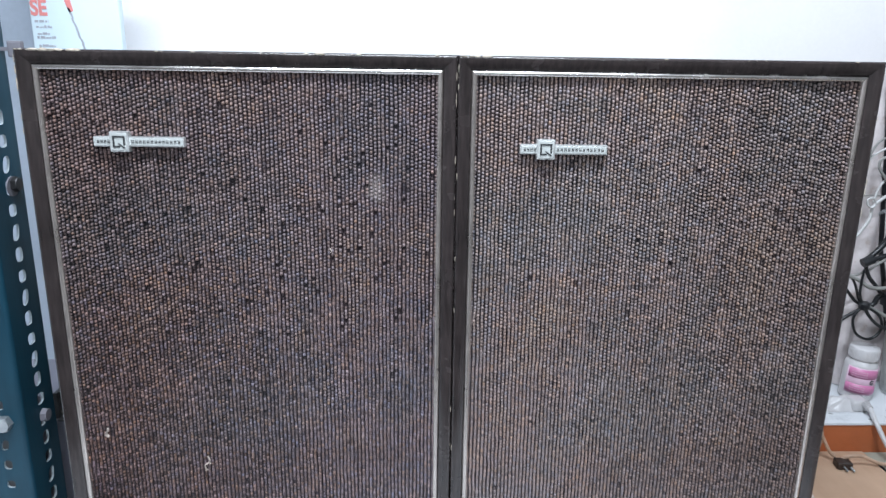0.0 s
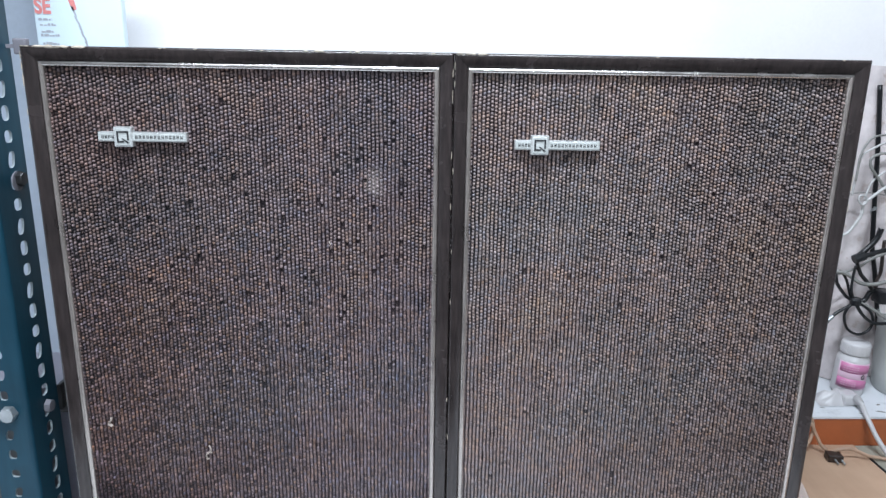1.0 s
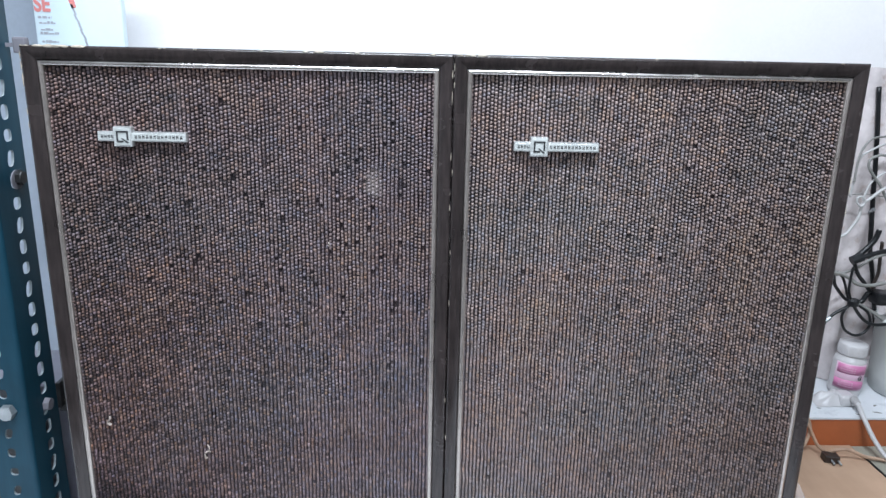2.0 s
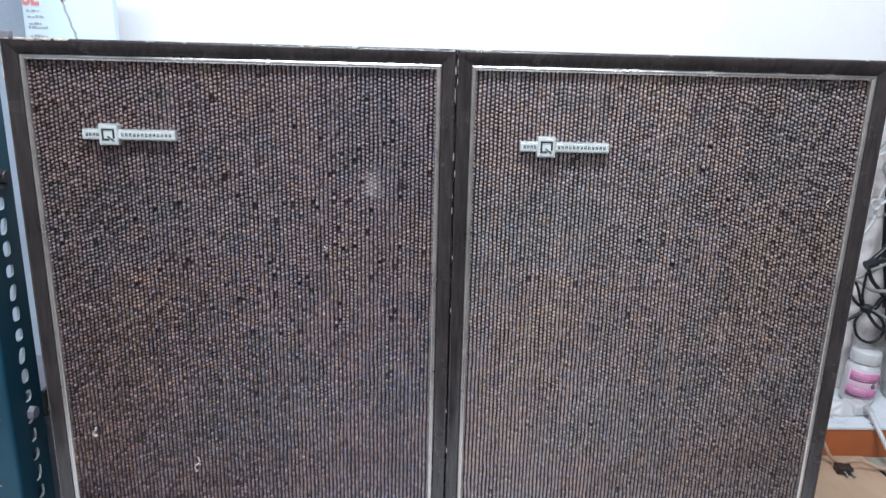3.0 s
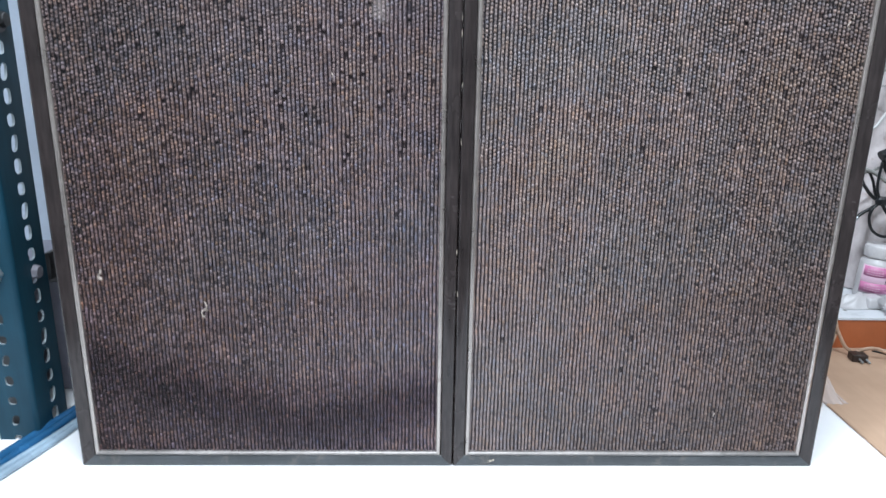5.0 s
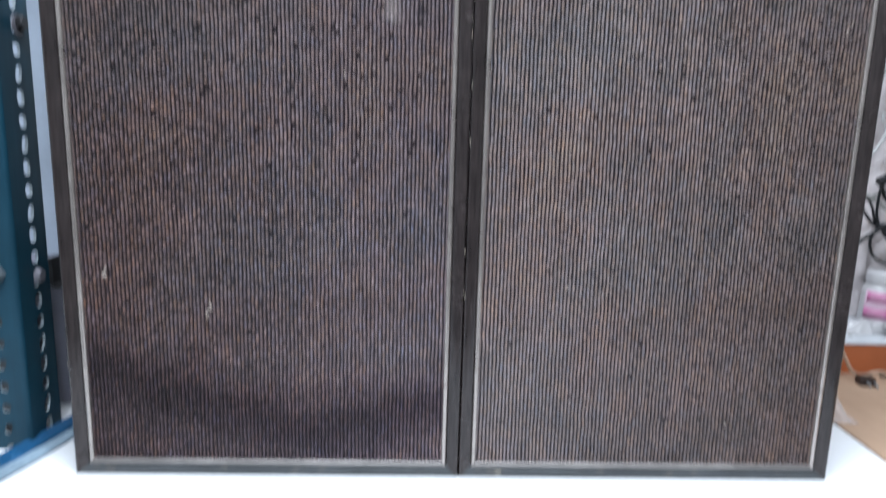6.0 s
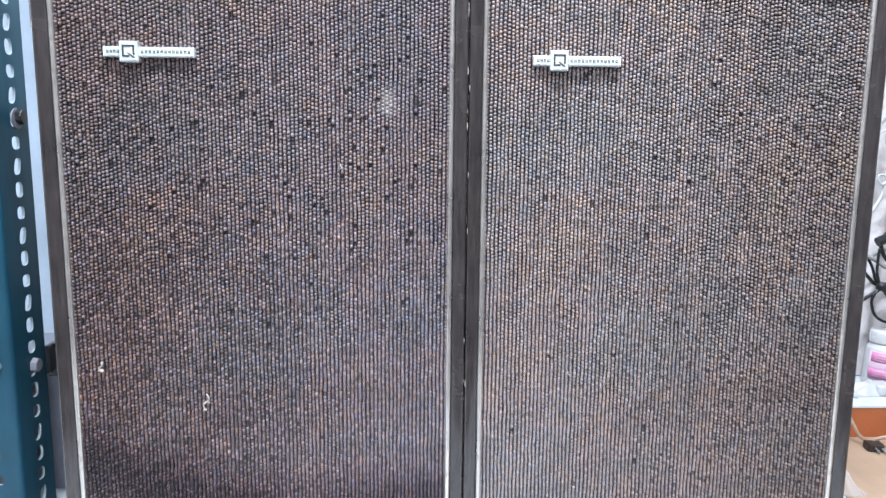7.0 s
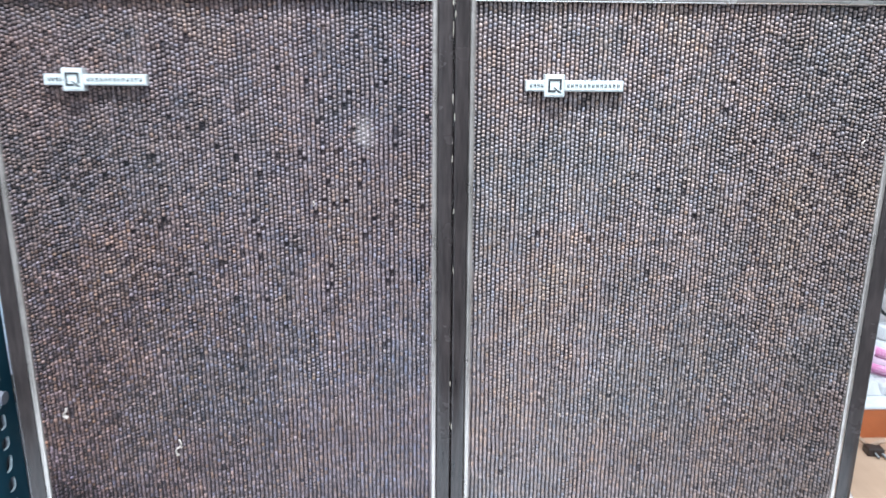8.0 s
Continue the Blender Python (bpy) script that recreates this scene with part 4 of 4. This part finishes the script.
plug = thing("mains_plug", pose(0.587, 0.252, 0.0036, 0, 0, -8), "dark brown two-pin mains plug on a beige lead", "plug")
part("plug_body", box((-0.0145, -0.009, 0.0), (0.0145, 0.012, 0.0125), 0.0035, 3), "brown_black", plug)
for px in (-0.002, 0.0105):
    part("pin", tube([(px, -0.008, 0.006), (px + 0.001, -0.013, 0.005), (px + 0.002, -0.019, 0.004)], 0.002, n=3, seg=10), "zinc", plug, "bright metal pin", smooth=True)
part("lead", tube([(0.0, 0.012, 0.010), (0.016, 0.006, 0.019), (0.04, 0.01, 0.0175), (0.07, 0.01, 0.008), (0.1, 0.012, 0.004), (0.2, -0.01, 0.003)], 0.003, n=6, seg=10), "beige_cable", plug, smooth=True)
plug.scale = (0.74, 0.8, 0.9)
loop = thing("beige_lead", pose(0, 0, 0), "beige flex looped beside the loudspeaker", "cable")
part("flex", tube([(0.520, 0.285, 0.02), (0.545, 0.28, 0.052), (0.558, 0.277, 0.052), (0.568, 0.274, 0.034), (0.577, 0.272, 0.018), (0.585, 0.27, 0.011)], 0.0026, n=7, seg=10), "beige_cable", loop, smooth=True)
part("flex", tube([(0.525, 0.29, 0.03), (0.548, 0.286, 0.062), (0.561, 0.283, 0.058), (0.566, 0.28, 0.040), (0.560, 0.276, 0.020), (0.545, 0.27, 0.008), (0.52, 0.262, 0.0065)], 0.0026, n=7, seg=10), "beige_cable", loop, smooth=True)
crumpled("plastic_film", 0.03, 0.15, 0.04, 7, "film", pose(0.483, 0.2, 0.0036), "crumpled clear plastic film beside the loudspeaker", "film", 18)
# added strand, drawn for the dark shadowed edge of the cardboard
dark = thing("edge_shadow_strand", pose(0, 0, 0), "thin black strand added as the shadow line of the cardboard's edge", "cable")
part("flex", tube([(0.628, 0.284, 0.0051), (0.643, 0.268, 0.0052), (0.6464, 0.24, 0.0034), (0.6466, 0.205, 0.0034), (0.6472, 0.17, 0.0034), (0.6485, 0.1, 0.0034), (0.65, 0.0, 0.0034)], 0.0016, n=6, seg=8), "black_rubber", dark, smooth=True)

# ---- cables hung on the wall ----
hung = thing("hanging_cables", pose(0, 0, 0), "tangle of black, grey and white cables hung on the wall", "cables")


def cable(pts, r, material, label=""):
    part("cable", tube(pts, r, n=7, seg=9), material, hung, label, smooth=True)


cable([(0.676, 0.43, 0.543), (0.686, 0.43, 0.475), (0.694, 0.43, 0.413), (0.698, 0.43, 0.376), (0.705, 0.43, 0.321), (0.71, 0.43, 0.283), (0.721, 0.43, 0.244), (0.74, 0.43, 0.165), (0.758, 0.43, 0.083)], 0.0037, "black_rubber")
cable([(0.717, 0.4, 0.473), (0.68, 0.4, 0.47), (0.661, 0.4, 0.466), (0.65, 0.4, 0.453), (0.645, 0.4, 0.438), (0.644, 0.4, 0.425), (0.644, 0.4, 0.399)], 0.0017, "grey_rubber")
cable([(0.722, 0.405, 0.464), (0.686, 0.405, 0.458), (0.667, 0.405, 0.449), (0.653, 0.405, 0.44), (0.648, 0.405, 0.428), (0.647, 0.405, 0.407), (0.645, 0.405, 0.375)], 0.0017, "white_cable")
cable([(0.721, 0.395, 0.435), (0.682, 0.395, 0.442), (0.671, 0.395, 0.441), (0.66, 0.395, 0.435), (0.66, 0.395, 0.423), (0.67, 0.395, 0.41), (0.679, 0.395, 0.4), (0.688, 0.395, 0.388), (0.709, 0.395, 0.356)], 0.0022, "grey_rubber")
cable([(0.725, 0.4, 0.431), (0.691, 0.4, 0.415), (0.678, 0.4, 0.406), (0.67, 0.4, 0.397), (0.665, 0.4, 0.381), (0.663, 0.4, 0.37)], 0.0017, "white_cable")
cable([(0.722, 0.39, 0.41), (0.688, 0.39, 0.392), (0.674, 0.39, 0.381), (0.661, 0.39, 0.37), (0.656, 0.39, 0.363), (0.655, 0.39, 0.347), (0.649, 0.39, 0.334), (0.639, 0.39, 0.319), (0.624, 0.39, 0.311)], 0.0024, "white_cable")
cable([(0.644, 0.385, 0.371), (0.645, 0.385, 0.378), (0.653, 0.385, 0.378), (0.657, 0.385, 0.37), (0.651, 0.385, 0.364), (0.644, 0.385, 0.371)], 0.0017, "white_cable")
cable([(0.634, 0.41, 0.376), (0.644, 0.41, 0.377), (0.67, 0.41, 0.379), (0.705, 0.41, 0.375), (0.743, 0.41, 0.375)], 0.0009, "grey_rubber")
cable([(0.657, 0.385, 0.279), (0.671, 0.385, 0.283), (0.688, 0.385, 0.289), (0.704, 0.385, 0.293), (0.741, 0.385, 0.299)], 0.0038, "black_rubber")
cable([(0.665, 0.395, 0.28), (0.674, 0.395, 0.288), (0.684, 0.395, 0.299), (0.691, 0.395, 0.31), (0.695, 0.395, 0.325)], 0.0043, "black_rubber")
cable([(0.631, 0.4, 0.248), (0.642, 0.4, 0.249), (0.658, 0.4, 0.254), (0.675, 0.4, 0.262), (0.695, 0.4, 0.276), (0.715, 0.4, 0.283), (0.753, 0.4, 0.291)], 0.0022, "grey_rubber")
cable([(0.619, 0.385, 0.258), (0.639, 0.385, 0.255), (0.654, 0.385, 0.248), (0.67, 0.385, 0.238), (0.689, 0.385, 0.236), (0.706, 0.385, 0.239), (0.741, 0.385, 0.248)], 0.0031, "grey_rubber")
cable([(0.66, 0.39, 0.278), (0.664, 0.39, 0.265), (0.671, 0.39, 0.252), (0.683, 0.39, 0.239), (0.694, 0.39, 0.226)], 0.0031, "black_rubber")
cable([(0.619, 0.385, 0.266), (0.628, 0.385, 0.251), (0.632, 0.385, 0.238), (0.641, 0.385, 0.226), (0.653, 0.385, 0.214), (0.668, 0.385, 0.207)], 0.0026, "black_rubber")
cable([(0.636, 0.39, 0.257), (0.645, 0.39, 0.249), (0.652, 0.39, 0.237), (0.659, 0.39, 0.218), (0.667, 0.39, 0.205)], 0.0021, "black_rubber")
cable([(0.654, 0.38, 0.268), (0.653, 0.38, 0.247), (0.654, 0.38, 0.228), (0.661, 0.38, 0.21)], 0.0020, "black_rubber")
cable([(0.664, 0.38, 0.209), (0.653, 0.38, 0.197), (0.65, 0.38, 0.183), (0.658, 0.38, 0.163), (0.677, 0.38, 0.153), (0.692, 0.38, 0.159), (0.698, 0.38, 0.173), (0.692, 0.38, 0.191), (0.674, 0.38, 0.204), (0.664, 0.38, 0.209)], 0.0022, "black_rubber")
cable([(0.661, 0.375, 0.208), (0.671, 0.375, 0.194), (0.683, 0.375, 0.182), (0.698, 0.375, 0.174), (0.719, 0.375, 0.174), (0.757, 0.375, 0.18)], 0.0026, "black_rubber")
cable([(0.626, 0.385, 0.171), (0.631, 0.385, 0.179), (0.64, 0.385, 0.188), (0.651, 0.385, 0.195), (0.666, 0.385, 0.205)], 0.0026, "black_rubber")
cable([(0.668, 0.385, 0.208), (0.686, 0.385, 0.2), (0.706, 0.385, 0.189), (0.725, 0.385, 0.177), (0.769, 0.385, 0.154)], 0.0027, "grey_rubber")
cable([(0.679, 0.395, 0.201), (0.689, 0.395, 0.207), (0.695, 0.395, 0.219), (0.707, 0.395, 0.223), (0.723, 0.395, 0.222), (0.764, 0.395, 0.217)], 0.0040, "black_rubber")
cable([(0.701, 0.4, 0.222), (0.717, 0.4, 0.213), (0.731, 0.4, 0.207), (0.77, 0.4, 0.202)], 0.0036, "black_rubber")
cable([(0.714, 0.41, 0.302), (0.715, 0.41, 0.279), (0.717, 0.41, 0.25), (0.713, 0.41, 0.231), (0.714, 0.41, 0.202)], 0.0028, "brown_black")
part("tie", lathe([(0.007, -0.006), (0.0085, -0.003), (0.0085, 0.003), (0.007, 0.006)], 12, 0.664, 0.38), "black_rubber", hung).location = (0, 0, 0.209)
part("inline_adapter", tube([(0.6520, 0.384, 0.2770), (0.6590, 0.384, 0.2800), (0.6680, 0.384, 0.2835)], 0.0072, n=3, seg=12), "black_rubber", hung, "black moulded adapter")
part("inline_adapter", box((0.700, 0.374, 0.205), (0.75, 0.400, 0.226), 0.005, 2), "black_rubber", hung, "black moulded adapter")
part("end_connector", tube([(0.6260, 0.384, 0.1750), (0.6300, 0.384, 0.1790), (0.6340, 0.384, 0.1820)], 0.0034, n=3, seg=10), "zinc", hung, "pale metal end of a lead")
part("hook", tube([(0.70, 0.47, 0.345), (0.70, 0.44, 0.342), (0.70, 0.425, 0.352)], 0.003, n=3), "zinc", hung)


def draped(name, x0, x1, z0, z1, y, material, label, category, n=70, m=50):
    """A sheet hanging against the wall in soft upright folds."""
    bm = bmesh.new()
    grid = {}
    for i in range(n + 1):
        for j in range(m + 1):
            x, z = x0 + (x1 - x0) * i / n, z0 + (z1 - z0) * j / m
            f = 0.010 * math.sin(x * 62 + 1.5 * math.sin(z * 9)) + 0.006 * math.sin(x * 151 + 3 * math.sin(z * 7 + 1)) + 0.012 * noise.noise(Vector((x * 14, z * 6, 0.3)))
            grid[i, j] = bm.verts.new((x, y - 0.012 + f * (0.5 + 0.5 * (z1 - z) / (z1 - z0)), z + 0.004 * math.sin(x * 40) * (j == m)))
    for i in range(n):
        for j in range(m):
            bm.faces.new((grid[i, j], grid[i + 1, j], grid[i + 1, j + 1], grid[i, j + 1]))
    return tagged(part(name, bm, material, smooth=True), label, category)


draped("hanging_sheet", 0.54, 1.0, 0.053, 0.568, 0.452, "tape", "lavender-grey plastic sheet hanging on the wall", "sheet")
# added panel: its grey-blue puts the wall behind the rack in shade
board = thing("wall_shade_panel", pose(-0.78, 0.442, 0), "added grey-blue panel giving the wall its shaded tone", "board")
part("panel", box((-0.24, 0.0, 0.0), (0.243, 0.009, 0.72), 0.0015), "wall_shade", board)
# added box: its tone supplies the shade in the gap and rack holes
storage = thing("gap_box", pose(-0.53, 0.212, 0), "grey-lavender box added to dim the gap behind the rack", "box")
part("body", box((-0.06, -0.05, 0.0), (0.075, 0.055, 0.15), 0.004), "gap_grey", storage)
part("lid", box((-0.063, -0.053, 0.1505), (0.078, 0.058, 0.165), 0.003), "gap_grey", storage)
